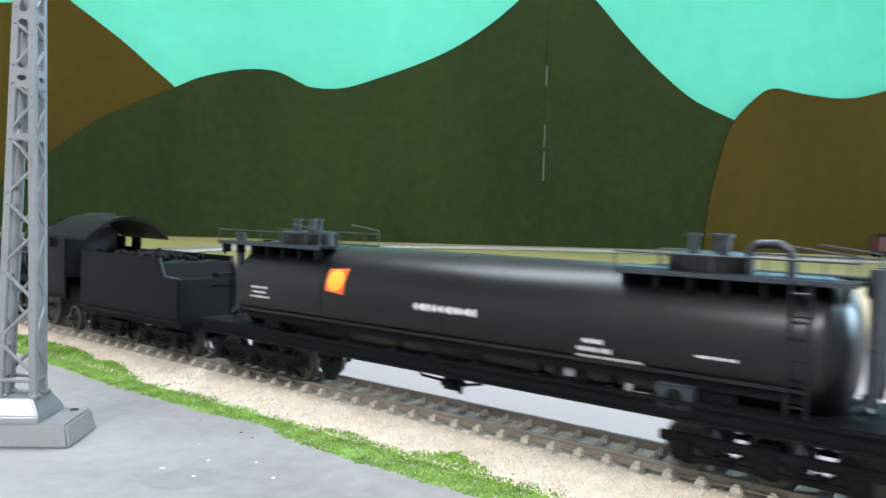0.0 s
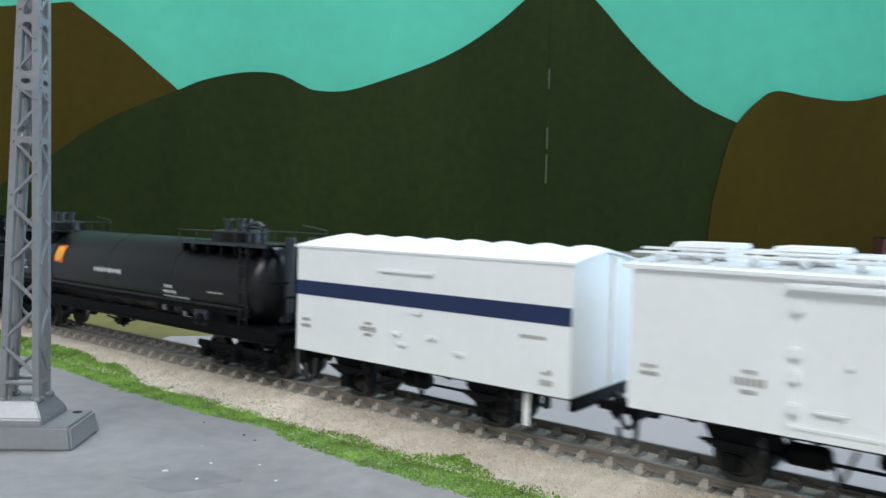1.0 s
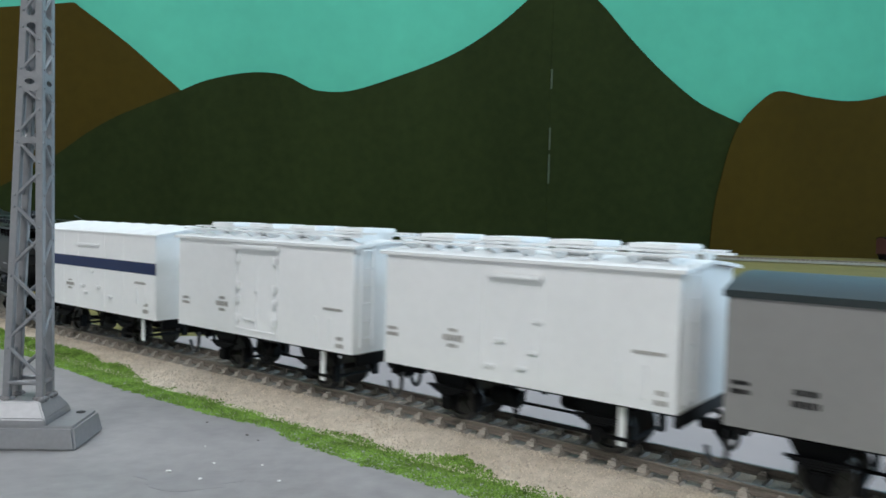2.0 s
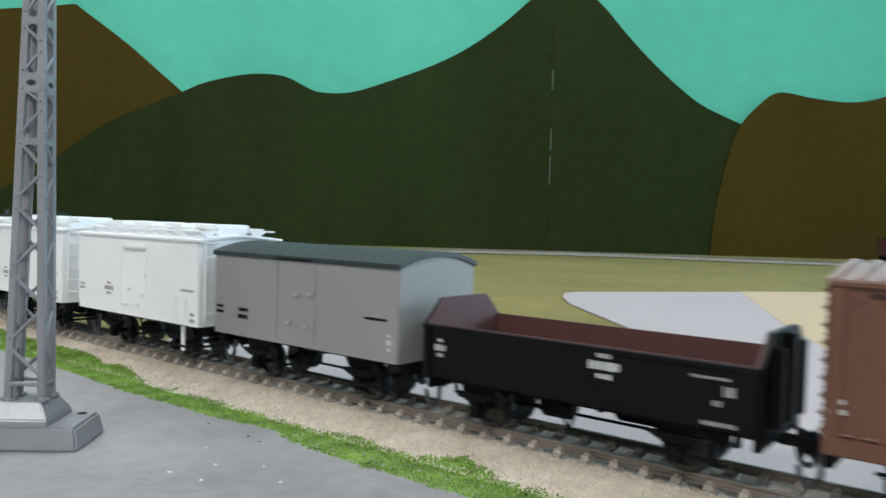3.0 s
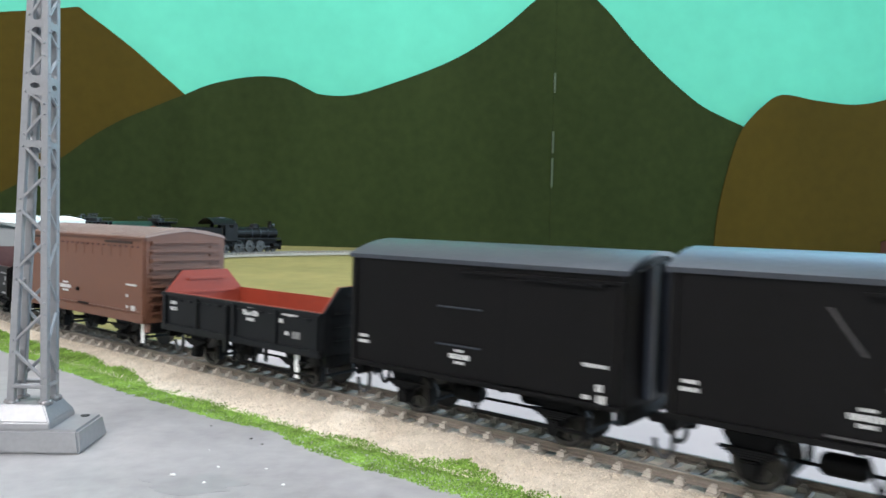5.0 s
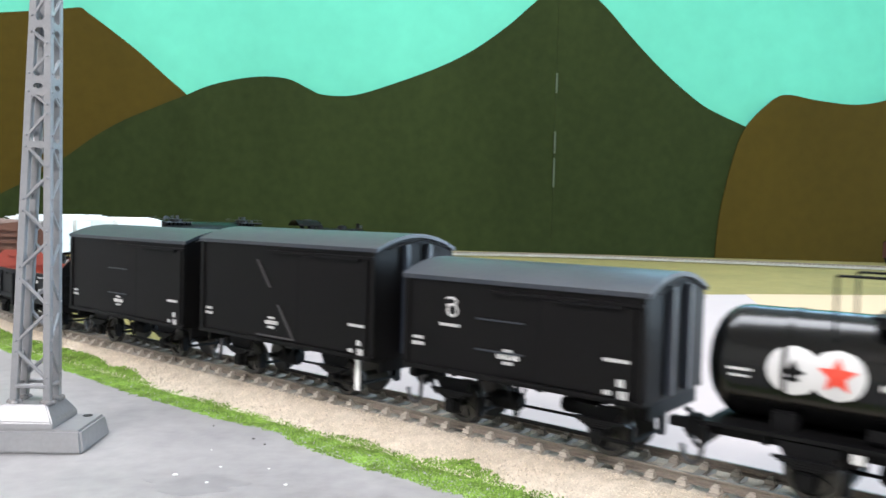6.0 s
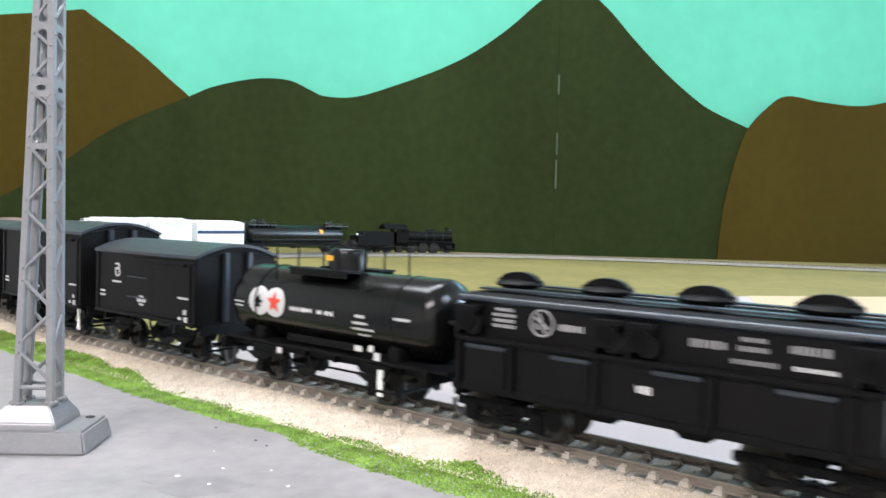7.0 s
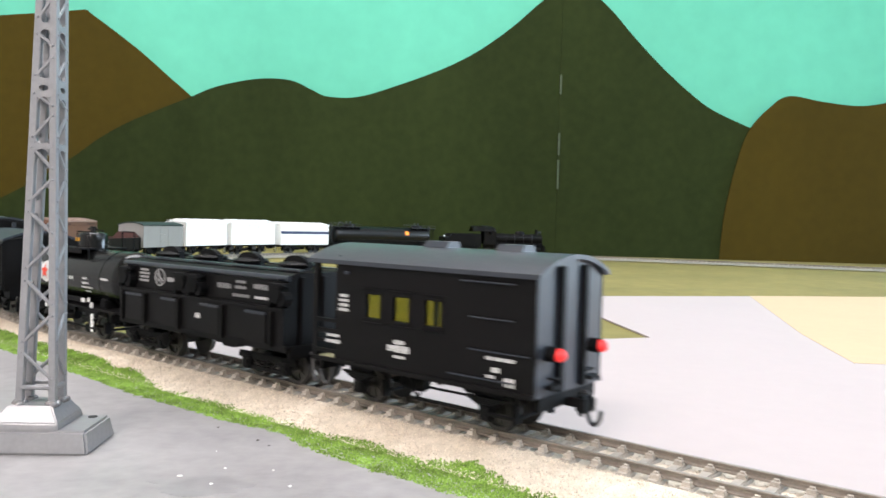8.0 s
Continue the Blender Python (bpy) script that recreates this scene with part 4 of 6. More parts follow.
# ---- open wagons ----
def open_wagon(label, s_mid, L, zt, xf, xr, side, inner, z_end, ribbed, post):
    z0 = 0.0128
    v = vehicle("open_wagon", label, "railway wagon", s_mid, xf - xr)
    running_gear(v, L, xf, xr, z0, half=0.0135, post=post)
    part("floor_boards", box(mesh(), 0, 0, z0 + 0.0005, L - 0.002, 0.0322, 0.0010), inner, v)
    for k in (1, -1):
        bm = box(mesh(), 0, k * 0.0166, (z0 + zt) / 2, L, 0.0008, zt - z0, 0.0001)
        box(bm, 0, k * 0.0171, zt - 0.0005, L, 0.0009, 0.0010)
        s = part("side_board", bm, side, v)
        part("side_lining", box(mesh(), 0, k * 0.0160, (z0 + zt) / 2 + 0.0006, L - 0.0024, 0.0006, zt - z0 - 0.0008), inner, s)
        for x in ((-L / 2 + 0.002, -L / 4, 0.0, L / 4, L / 2 - 0.002) if ribbed else (-L / 2 + 0.0015, L / 2 - 0.0015)):
            part("stanchion", box(mesh(), x, k * 0.0173, (z0 + zt) / 2 - 0.0004, 0.0022, 0.0010, zt - z0, 0.0002), side, s)
        if ribbed:
            part("hinge_beam", box(mesh(), 0, k * 0.0172, z0 + 0.0004, L, 0.0010, 0.0022, 0.0002), side, s)
            for x in np.linspace(-L / 2 + 0.006, L / 2 - 0.006, 14):
                part("lug", box(mesh(), x, k * 0.0173, zt - 0.0022, 0.0018, 0.0008, 0.0005), side, s)
    for k in (1, -1):
        prof = [(-0.0165, z0), (-0.0165, zt), (-0.0098, z_end), (0.0098, z_end), (0.0165, zt), (0.0165, z0)]
        bm = prism(mesh(), prof, k * (L / 2 - 0.0006), k * (L / 2 + 0.0004))
        e = part("end_board", bm, side, v)
        prof = [(y * 0.985, z if z < zt else z + 0.0001) for y, z in prof]
        part("end_lining", prism(mesh(), prof, k * (L / 2 - 0.0012), k * (L / 2 - 0.0006)), inner, e)
        if ribbed:
            for i, z in enumerate((z0 + 0.004, z0 + 0.008, z0 + 0.012, z_end - 0.0030)):
                w = 0.026 if z < zt else 0.016
                part("press_rib", box(mesh(), k * (L / 2 + 0.0007), 0, z, 0.0012, w, 0.0014, 0.0005), side, e)
                if z > z0 + 0.006:
                    part("press_rib", box(mesh(), k * (L / 2 - 0.0014), 0, z, 0.0010, w, 0.0014, 0.0004), inner, e)
        else:
            for y in (-0.0085, 0.0, 0.0085):
                part("end_post", box(mesh(), k * (L / 2 + 0.0013), y, (z0 + z_end) / 2 - (0.0012 if y else 0.0), 0.0020, 0.0030, z_end - z0 - (0.0034 if y else 0.001), 0.0003), side, e)
    return v


def black_open_wagon():
    L = 0.0845
    v = open_wagon("black open wagon with a maroon inside", 0.8645, L, 0.0262, 0.0270, -0.0245, BLACK, MAROON, 0.0325, False, None)
    marking(v, -0.0092, 0.0222, 0.0075, 0.0058, rows=3, y=0.0170)
    marking(v, 0.0365, 0.0205, 0.0034, 0.0048, rows=3, y=0.0170)
    marking(v, -0.0325, 0.0232, 0.0080, 0.0007, INK_PALE, y=0.0170)
    marking(v, -0.0365, 0.0208, 0.0026, 0.0024, INK_PALE, y=0.0170)
    marking(v, -0.0340, 0.0182, 0.0020, 0.0014, INK_PALE, y=0.0170)
    marking(v, -0.0345, 0.0140, 0.0070, 0.0010, INK_PALE, y=0.0170)


def red_open_wagon():
    L = 0.0832
    v = open_wagon("greenish black open wagon with a bright red inside", 0.6552, L, 0.0254, 0.0250, -0.0265, DARK_GREEN_BLACK, RED_INSIDE, 0.0328, True, -0.0285)
    for x0, x1 in ((0.0060, 0.0058), (0.0015, 0.0013), (-0.0030, -0.0050), (-0.0070, -0.0052)):
        part("hanger", rod(mesh(), (x0, 0.0125, 0.0112), (x1, 0.0125, 0.0048), 0.0005, 6), CHASSIS, v)
    for x in (0.0110, -0.0110):
        part("hanger", box(mesh(), x, 0.0125, 0.0090, 0.0016, 0.0008, 0.0050, 0.0003), CHASSIS, v)
    part("door_post", box(mesh(), 0.003, 0.0178, 0.0165, 0.0022, 0.0016, 0.0150, 0.0003), DARK_GREEN_BLACK, v)
    marking(v, -0.0085, 0.0225, 0.0080, 0.0052, rows=3, y=0.0170)
    marking(v, 0.0345, 0.0210, 0.0042, 0.0034, rows=2, y=0.0170)
    marking(v, -0.0275, 0.0236, 0.0072, 0.0008, y=0.0170)
    marking(v, -0.0235, 0.0216, 0.0020, 0.0016, y=0.0170)
    marking(v, -0.0262, 0.0180, 0.0018, 0.0012, y=0.0170)
    marking(v, -0.0305, 0.0178, 0.0036, 0.0026, INK_GREY, y=0.0170)


# ---- brown long van with ribbed roof and pressed ends ----
def brown_van():
    L, z0, z1 = 0.0985, 0.0125, 0.0442
    v = vehicle("brown_van", "red brown boxcar with ribbed roof and pressed ends", "railway wagon", 0.7585, 0.059)
    running_gear(v, L, 0.0345, -0.0255, z0, post=-0.0425)
    arched_body(v, L, 0.0340, z0, z1, 0.0025, BROWN, bow=1.25)
    arc_roof(v, L + 0.0008, 0.0346, z1, 0.0025, BROWN_ROOF, 0.0005, n=10, bow=1.25, label="pale brown ribbed roof, top light put into its colour")
    for k in (1, -1):
        y = k * 0.0170
        for x in np.linspace(-L / 2 + 0.0012, L / 2 - 0.0012, 26):  # pressed roof ribs, one half each side of the ridge
            up = [(k * 0.0172, z1 + 0.0002), (k * 0.0172, z1 + 0.0009), (k * 0.0150, z1 + 0.0016), (k * 0.0090, z1 + 0.0028), (0.0, z1 + 0.0038), (0.0, z1 + 0.0010)]
            part("roof_rib", prism(mesh(), up, x - 0.0006, x + 0.0006), BROWN_ROOF, v)
        part("cant_rail", box(mesh(), 0, y + k * 0.0004, z1 - 0.0004, L, 0.0010, 0.0009, 0.0002), BROWN, v)
        part("sill_rail", box(mesh(), 0, y + k * 0.0004, z0 + 0.0016, L, 0.0010, 0.0034, 0.0003), BROWN, v)
        for x in (0.0475, -0.0475):
            part("corner_post", box(mesh(), x, y + k * 0.0003, 0.0285, 0.0026, 0.0010, 0.0300, 0.0003), BROWN, v)
        # dark strips put the shadow lines below the cant rail into the colour
        for x in (0.0325, -0.0300):
            part("slot_shade", box(mesh(), x, y + k * 0.0001, z1 - 0.0021, 0.0200, 0.0004, 0.0009), DEEP_BROWN, v)
        for x in np.linspace(-0.044, 0.044, 22):
            part("rib_end", box(mesh(), x, y + k * 0.0001, z1 - 0.0036, 0.0013, 0.0005, 0.0007), MAROON, v)
        for x in np.linspace(-0.0385, 0.0385, 12):
            part("door_rib", box(mesh(), x, y - k * 0.0001, z1 - 0.0056, 0.0010, 0.0005, 0.0048, 0.0002), BROWN, v)
        for x in np.linspace(-0.045, 0.045, 26):
            part("rivet", box(mesh(), x, y + k * 0.0003, z0 + 0.0040, 0.0022, 0.0006, 0.0003), BROWN_LIGHT, v)
        part("door_handle", box(mesh(), 0.0005, y + k * 0.0006, 0.0218, 0.0012, 0.0012, 0.0016, 0.0003), CHASSIS, v)
        part("door_step", box(mesh(), -0.0045, y + k * 0.0006, 0.0166, 0.0080, 0.0008, 0.0006), CHASSIS, v)
    for k in (1, -1):
        for i in range(9):
            z = z0 + 0.0035 + 0.0033 * i
            bm = box(mesh(), k * (L / 2 + 0.0005), 0, z, 0.0018, 0.0310, 0.0017, 0.0007)
            part("press_rib", bm, BROWN, v, smooth=40)
        for i in range(8):
            z = z0 + 0.0052 + 0.0033 * i
            for s in (-1, 1):
                part("press_rib", box(mesh(), k * (L / 2 + 0.0002), s * 0.0130, z, 0.0009, 0.0058, 0.0008, 0.0003), BROWN, v)
    marking(v, 0.0114, 0.0222, 0.0095, 0.0042, rows=3, y=0.0172)
    marking(v, 0.0470, 0.0215, 0.0034, 0.0030, rows=2, y=0.0176)
    marking(v, -0.0400, 0.0262, 0.0075, 0.0008, y=0.0172)
    marking(v, -0.0370, 0.0220, 0.0014, 0.0014, y=0.0172)
    marking(v, -0.0415, 0.0175, 0.0030, 0.0022, y=0.0172)
    marking(v, -0.0372, 0.0178, 0.0014, 0.0012, y=0.0172)
    part("ladder_plate", box(mesh(), -0.0475, 0.0150, 0.0105, 0.0020, 0.0012, 0.0030), BROWN_LIGHT, v)


# ---- black covered vans ----
def black_van(name, label, s_mid, L, z0, z1, door, xf, xr, post, brace=False, emblem=False):
    v = vehicle(name, label, "railway wagon", s_mid, xf - xr)
    running_gear(v, L, xf, xr, z0, post=post)
    arched_body(v, L, 0.0338, z0, z1, 0.0042, BLACK)
    arc_roof(v, L + 0.0018, 0.0350, z1, 0.0042, ROOF_BLACK, 0.0007, label="dark curved roof with a satin sheen", over=0.0004)
    d0, d1 = door
    for k in (1, -1):
        y = k * 0.0169
        part("sliding_door", box(mesh(), (d0 + d1) / 2, y + k * 0.0005, (z0 + z1) / 2 - 0.0006, abs(d0 - d1), 0.0008, z1 - z0 - 0.0042, 0.0002), BLACK, v)
        # darker strip and hood put the shadow of the door's recess into the colour
        part("door_edge_shade", box(mesh(), d0 + 0.0006, y + k * 0.0003, (z0 + z1) / 2 - 0.0006, 0.0009, 0.0005, z1 - z0 - 0.0044), CHASSIS, v)
        part("door_hood", box(mesh(), (d0 + d1) / 2 - 0.001, y + k * 0.0011, z1 - 0.0029, abs(d0 - d1) * 0.72, 0.0016, 0.0009, 0.0002), CHASSIS, v)
        part("door_rail", box(mesh(), (d0 + d1) / 2 + 0.006, y + k * 0.0008, z1 - 0.0021, abs(d0 - d1) + 0.016, 0.0010, 0.0007), BLACK, v)
        part("door_track", box(mesh(), (d0 + d1) / 2 + 0.006, y + k * 0.0008, z0 + 0.0008, abs(d0 - d1) + 0.016, 0.0010, 0.0007), BLACK, v)
        part("sill_rail", box(mesh(), 0, y + k * 0.0003, z0 + 0.0004, L, 0.0008, 0.0012), BLACK, v)
        for x in (L / 2 - 0.0010, -L / 2 + 0.0010):
            part("corner_post", box(mesh(), x, y + k * 0.0002, (z0 + z1) / 2, 0.0018, 0.0006, z1 - z0 - 0.001), BLACK, v)
        if brace:
            for a, b in ((0.0, 0.36), (0.58, 1.0)):  # upper and lower length of the slanting rod
                xa, xb = d0 + 0.0205 - 0.0175 * a, d0 + 0.0205 - 0.0175 * b
                za, zb = (z1 - 0.005 + (z0 + 0.0072 - z1) * q for q in (a, b))
                part("diagonal_brace", prism(mesh(), [(xa, za), (xa - 0.0006, za), (xb - 0.0006, zb), (xb, zb)], y, y + k * 0.0005, "y"), INK_DIM, v)
            part("foot_board", box(mesh(), d0 + 0.0110, y + k * 0.0004, z0 + 0.0020, 0.0180, 0.0006, 0.0004), INK_DIM, v)
        else:
            part("batten", box(mesh(), (d0 + 0.4 * L / 2) / 1.6, y + k * 0.0002, z0 + 0.62 * (z1 - z0), 0.0140, 0.0006, 0.0004), ROOF_BLACK, v)
            part("batten", box(mesh(), (d0 + 0.4 * L / 2) / 1.6, y + k * 0.0002, z0 + 0.30 * (z1 - z0), 0.0140, 0.0006, 0.0004), ROOF_BLACK, v)
    for k in (1, -1):
        for y in (-0.0050, 0.0050):
            part("end_post", box(mesh(), k * (L / 2 + 0.0007), y, (z0 + z1) / 2 + 0.0014, 0.0016, 0.0022, z1 - z0 + 0.001, 0.0003), ROOF_BLACK, v)
        part("end_rail", tube(mesh(), [(k * (L / 2 + 0.0017), -0.014, z1 + 0.0005), (k * (L / 2 + 0.0017), 0.0, z1 + 0.0032), (k * (L / 2 + 0.0017), 0.014, z1 + 0.0005)], 0.0003, 5), CHASSIS, v)
    if emblem:
        def on_side(a):  # a hooked ring drawn as a plain shape
            return [(0.0180 + q * math.cos(t), 0.0170, z0 + 0.0160 + q * math.sin(t)) for q, t in a]
        ring = [(0.0015, 2 * math.pi * i / 12) for i in range(13)]
        part("emblem", tube(mesh(), on_side(ring), 0.00032, 5), INK_WHITE, v, "white painted emblem")
        part("emblem", tube(mesh(), [(0.0198, 0.0170, z0 + 0.0190), (0.0178, 0.0170, z0 + 0.0192), (0.0167, 0.0170, z0 + 0.0184), (0.0172, 0.0170, z0 + 0.0175), (0.0198, 0.0170, z0 + 0.0172)], 0.00032, 5), INK_WHITE, v)
        marking(v, 0.0188, z0 + 0.0122, 0.0064, 0.0009, y=0.0169)
    marking(v, L / 2 - 0.0050, z0 + 0.0072, 0.0040, 0.0026, rows=2, y=0.0171)
    xm = (d0 + L / 2) / 2 - 0.012
    marking(v, xm, z0 + 0.0062, 0.0064, 0.0038, rows=3, y=0.0169)
    marking(v, -L / 2 + 0.0062, z0 + 0.0094, 0.0062, 0.0009, y=0.0179)
    marking(v, -L / 2 + 0.0050, z0 + 0.0046, 0.0018, 0.0018, y=0.0179)
    marking(v, -L / 2 + 0.0044, z0 + 0.0020, 0.0024, 0.0024, y=0.0179)
    marking(v, -L / 2 + 0.0082, z0 + 0.0022, 0.0020, 0.0012, y=0.0179)
    return v


# ---- tank wagons ----
def shell(bm, x0, x1, r, z, dome, n=40):
    o = [(0.0, x0)]
    for i in range(1, 9):
        a = math.pi / 2 * i / 8
        o.append((r * math.sin(a) ** 0.8, x0 + dome * (1 - math.cos(a))))
    for i in range(8, 0, -1):
        a = math.pi / 2 * i / 8
        o.append((r * math.sin(a) ** 0.8, x1 - dome * (1 - math.cos(a))))
    o.append((0.0, x1))
    return lathe(bm, o, n, pose(0, 0, z) @ ALONG_X)


def wrap(v, name, mat, outline, r, z, label="", lift=0.00012, k=1):
    """A painted patch, or several, of (x, height along the shell), laid on a tank of radius r."""
    bm = mesh()
    for line in (outline if isinstance(outline[0], list) else [outline]):
        xs, hs = [p[0] for p in line], [p[1] for p in line]
        rows = []
        for h in np.linspace(min(hs), max(hs), 13 if max(hs) - min(hs) > 0.003 else 4):
            cut = []
            for (xa, ha), (xb, hb) in zip(line, line[1:] + line[:1]):
                if (ha - h) * (hb - h) <= 0 and abs(ha - hb) > 1e-9:
                    cut.append(xa + (xb - xa) * (h - ha) / (hb - ha))
            if len(cut) < 2:
                cut = [sum(xs) / len(xs)] * 2
            a, rr = h / r, r + lift
            rows.append([bm.verts.new((x, k * rr * math.cos(a), z + rr * math.sin(a))) for x in (min(cut), max(cut) + 1e-6)])
        for a, b in zip(rows, rows[1:]):
            bm.faces.new((a[0], a[1], b[1], b[0]))
    return part(name, bm, mat, v, label)


def round_patch(cx, ch, rx, n=28):
    return [(cx + rx * math.cos(2 * math.pi * i / n + 0.01), ch + rx * math.sin(2 * math.pi * i / n + 0.01)) for i in range(n)]


def wrapped_bars(v, x, h, w, t, r, z, rows=1, mat=INK_WHITE):
    rnd = random.Random(int(abs(x * 1e5) + abs(h) * 1e6))
    lines = []
    for i in range(rows):
        ww = w * (1, 0.8, 1.15)[i % 3]
        hh = h - i * t * 1.5
        xx = x - ww / 2
        while xx < x + ww / 2 - 1e-5:
            c = min(rnd.uniform(0.6, 1.1) * t, x + ww / 2 - xx)
            q, u = c * rnd.uniform(0.75, 0.93), t * rnd.uniform(0.75, 1.0) / 2
            lines.append([(xx, hh - u), (xx + q, hh - u + 1e-7), (xx + q, hh + u), (xx, hh + u + 1e-7)])
            xx += c
    wrap(v, "marking", mat, lines, r, z, "unreadable lettering bars")


def bogie(v, x, axles, side=0.0118, r=0.0054):
    b = new("bogie")
    b.parent = v
    b.matrix_basis = pose(x, 0, 0)
    span = max(axles) - min(axles)
    for k in (1, -1):
        bm = mesh()
        box(bm, 0, k * side, 0.0078, span + 0.010, 0.0014, 0.0022, 0.0003)
        for a in axles:
            box(bm, a, k * (side + 0.0005), 0.0058, 0.0042, 0.0022, 0.0048, 0.0005)
            rod(bm, (a, k * (side + 0.0014), 0.0056), (a, k * (side + 0.0021), 0.0056), 0.0012, 10)
        for a, c in zip(sorted(axles), sorted(axles)[1:]):
            m = (a + c) / 2
            for j in range(5):
                rod(bm, (m + (j % 2) * 0.0024 - 0.0012, k * (side + 0.0005), 0.0044 + 0.0006 * j), (m + (j % 2) * 0.0024 - 0.0012, k * (side + 0.0005), 0.0049 + 0.0006 * j), 0.0011, 8)
            box(bm, m, k * side, 0.0040, abs(c - a) - 0.003, 0.0012, 0.0012)
            rod(bm, (a + 0.002, k * side, 0.0074), (m, k * side, 0.0038), 0.0006, 5)
            rod(bm, (c - 0.002, k * side, 0.0074), (m, k * side, 0.0038), 0.0006, 5)
        part("side_frame", bm, CHASSIS, b)
    part("bolster", box(mesh(), 0, 0, 0.0084, 0.0050, 2 * side, 0.0026, 0.0004), CHASSIS, b)
    for a in axles:
        wheelset(b, a, r)
    return b


def long_tank():
    L, zc, r, c = 0.2060, 0.0286, 0.0147, 1.4085
    v = vehicle("long_tank_wagon", "long semi-gloss black bogie tank wagon with an orange emblem", "railway wagon", c, 0.150)
    part("tank", shell(mesh(), -0.0948, 0.0885, r, zc, 0.0065), TANK_BLACK, v, "semi-gloss black tank shell", smooth=40)
    for x in (-0.045, 0.0, 0.045):
        part("tank_band", lathe(mesh(), [(r - 0.0002, -0.0004), (r + 0.00012, -0.0004), (r + 0.00012, 0.0004), (r - 0.0002, 0.0004)], 40, pose(x, 0, zc) @ ALONG_X), TANK_BLACK, v, smooth=40)
    for k in (1, -1):  # channel-shaped sole bars
        prof = [(k * y, z) for y, z in ((0.0132, 0.0120), (0.0150, 0.0120), (0.0150, 0.0126), (0.0140, 0.0126), (0.0140, 0.0155), (0.0150, 0.0155), (0.0150, 0.0161), (0.0132, 0.0161))]
        part("sole_bar", prism(mesh(), prof, -L / 2, L / 2), CHASSIS, v)
    part("centre_sill", box(mesh(), 0, 0, 0.0140, L - 0.01, 0.0060, 0.0036), CHASSIS, v)
    # the lighter black stands in for light on the cross members' tops
    for x in (0.0590, 0.0400, 0.0205, 0.0070, -0.0075, -0.0260, -0.0455):
        part("cross_member", box(mesh(), x, 0, 0.0152, 0.0016, 0.0266, 0.0008), ROOF_BLACK, v)
    for k in (1, -1):
        part("deck", box(mesh(), k * 0.0850, 0, 0.0160, 0.0360, 0.0290, 0.0008), CHASSIS, v)
        part("headstock", box(mesh(), k * (L / 2 - 0.0006), 0, 0.0114, 0.0016, 0.0270, 0.0046, 0.0003), CHASSIS, v)
        coupler(v, k * L / 2, k)
        brake_hose(v, k * L / 2, k, 0.007)
        # dark sheet added to give the shade under the tank
        part("apron_shade", box(mesh(), 0, k * 0.0052, 0.0170, 0.160, 0.0006, 0.0080), CHASSIS, v)
        part("skirt", box(mesh(), -0.003, k * 0.0129, 0.0216, 0.170, 0.0016, 0.0008), TANK_BLACK, v)
        part("heel_plate", box(mesh(), -0.003, k * 0.0120, 0.0202, 0.168, 0.0006, 0.0026), CHASSIS, v)
        for x in (-0.070, 0.070):
            part("saddle", box(mesh(), x, k * 0.0085, 0.0165, 0.0080, 0.0060, 0.0060, 0.0005), CHASSIS, v)
        bogie(v, k * 0.0790 - 0.0015, (-0.0170, 0.0, 0.0170))
    bm = box(mesh(), 0.0010, 0.0070, 0.0086, 0.0070, 0.0040, 0.0034, 0.0010)
    rod(bm, (-0.0026, 0.0085, 0.0066), (-0.0026, 0.0085, 0.0084), 0.0006, 6)
    part("brake_unit", bm, CHASSIS, v)
    part("brake_rod", tube(mesh(), [(0.0125, 0.0070, 0.0104), (0.0120, 0.0070, 0.0092), (0.0035, 0.0070, 0.0088), (-0.0035, 0.0070, 0.0088), (-0.0085, 0.0070, 0.0098)], 0.0004), CHASSIS, v)
    part("valve_box", box(mesh(), -0.0620, 0.0120, 0.0165, 0.0085, 0.0040, 0.0058, 0.0006), ROOF_BLACK, v, "dark grey valve box")
    part("valve_mouth", rod(mesh(), (-0.0620, 0.0138, 0.0165), (-0.0620, 0.0146, 0.0165), 0.0018, 14), CHASSIS, v)
    for x, w in ((-0.0515, 0.0016), (-0.0545, 0.0030)):
        part("label_plate", box(mesh(), x, 0.0130, 0.0158 if w < 0.002 else 0.0150, w, 0.0004, 0.0038 if w < 0.002 else 0.0026), INK_GREY, v)
    # platforms round the two manholes
    for x0, x1, xm in ((0.0475, 0.0960, 0.0660), (-0.0955, -0.0470, -0.0640)):
        for k in (1, -1):
            part("platform", box(mesh(), (x0 + x1) / 2, k * 0.0092, zc + 0.0141, x1 - x0, 0.0076, 0.0006), CHASSIS, v)
            part("platform_edge", box(mesh(), (x0 + x1) / 2, k * 0.0130, zc + 0.0139, x1 - x0, 0.0005, 0.0010), ROOF_BLACK, v)
            for x in np.linspace(x0 + 0.002, x1 - 0.002, 7):
                bm = mesh()
                rod(bm, (x, k * 0.0128, zc + 0.0138), (x, k * 0.0118, zc + 0.0098), 0.0003, 5)
                box(bm, x, k * 0.0112, zc + 0.0121, 0.0008, 0.0030, 0.0030)
                part("bracket", bm, CHASSIS, v)
            bm = mesh()
            z = zc + 0.0143
            tube(bm, [(x0, k * 0.0128, z), (x0, k * 0.0128, z + 0.0050), (x0 + 0.012, k * 0.0128, z + 0.0064)], 0.00022)
            tube(bm, [(x0, k * 0.0128, z + 0.0038), (x1, k * 0.0128, z + 0.0038)], 0.00022)
            for x in np.linspace(x0 + 0.006, x1, 5):
                rod(bm, (x, k * 0.0128, z), (x, k * 0.0128, z + 0.0038), 0.0002, 5)
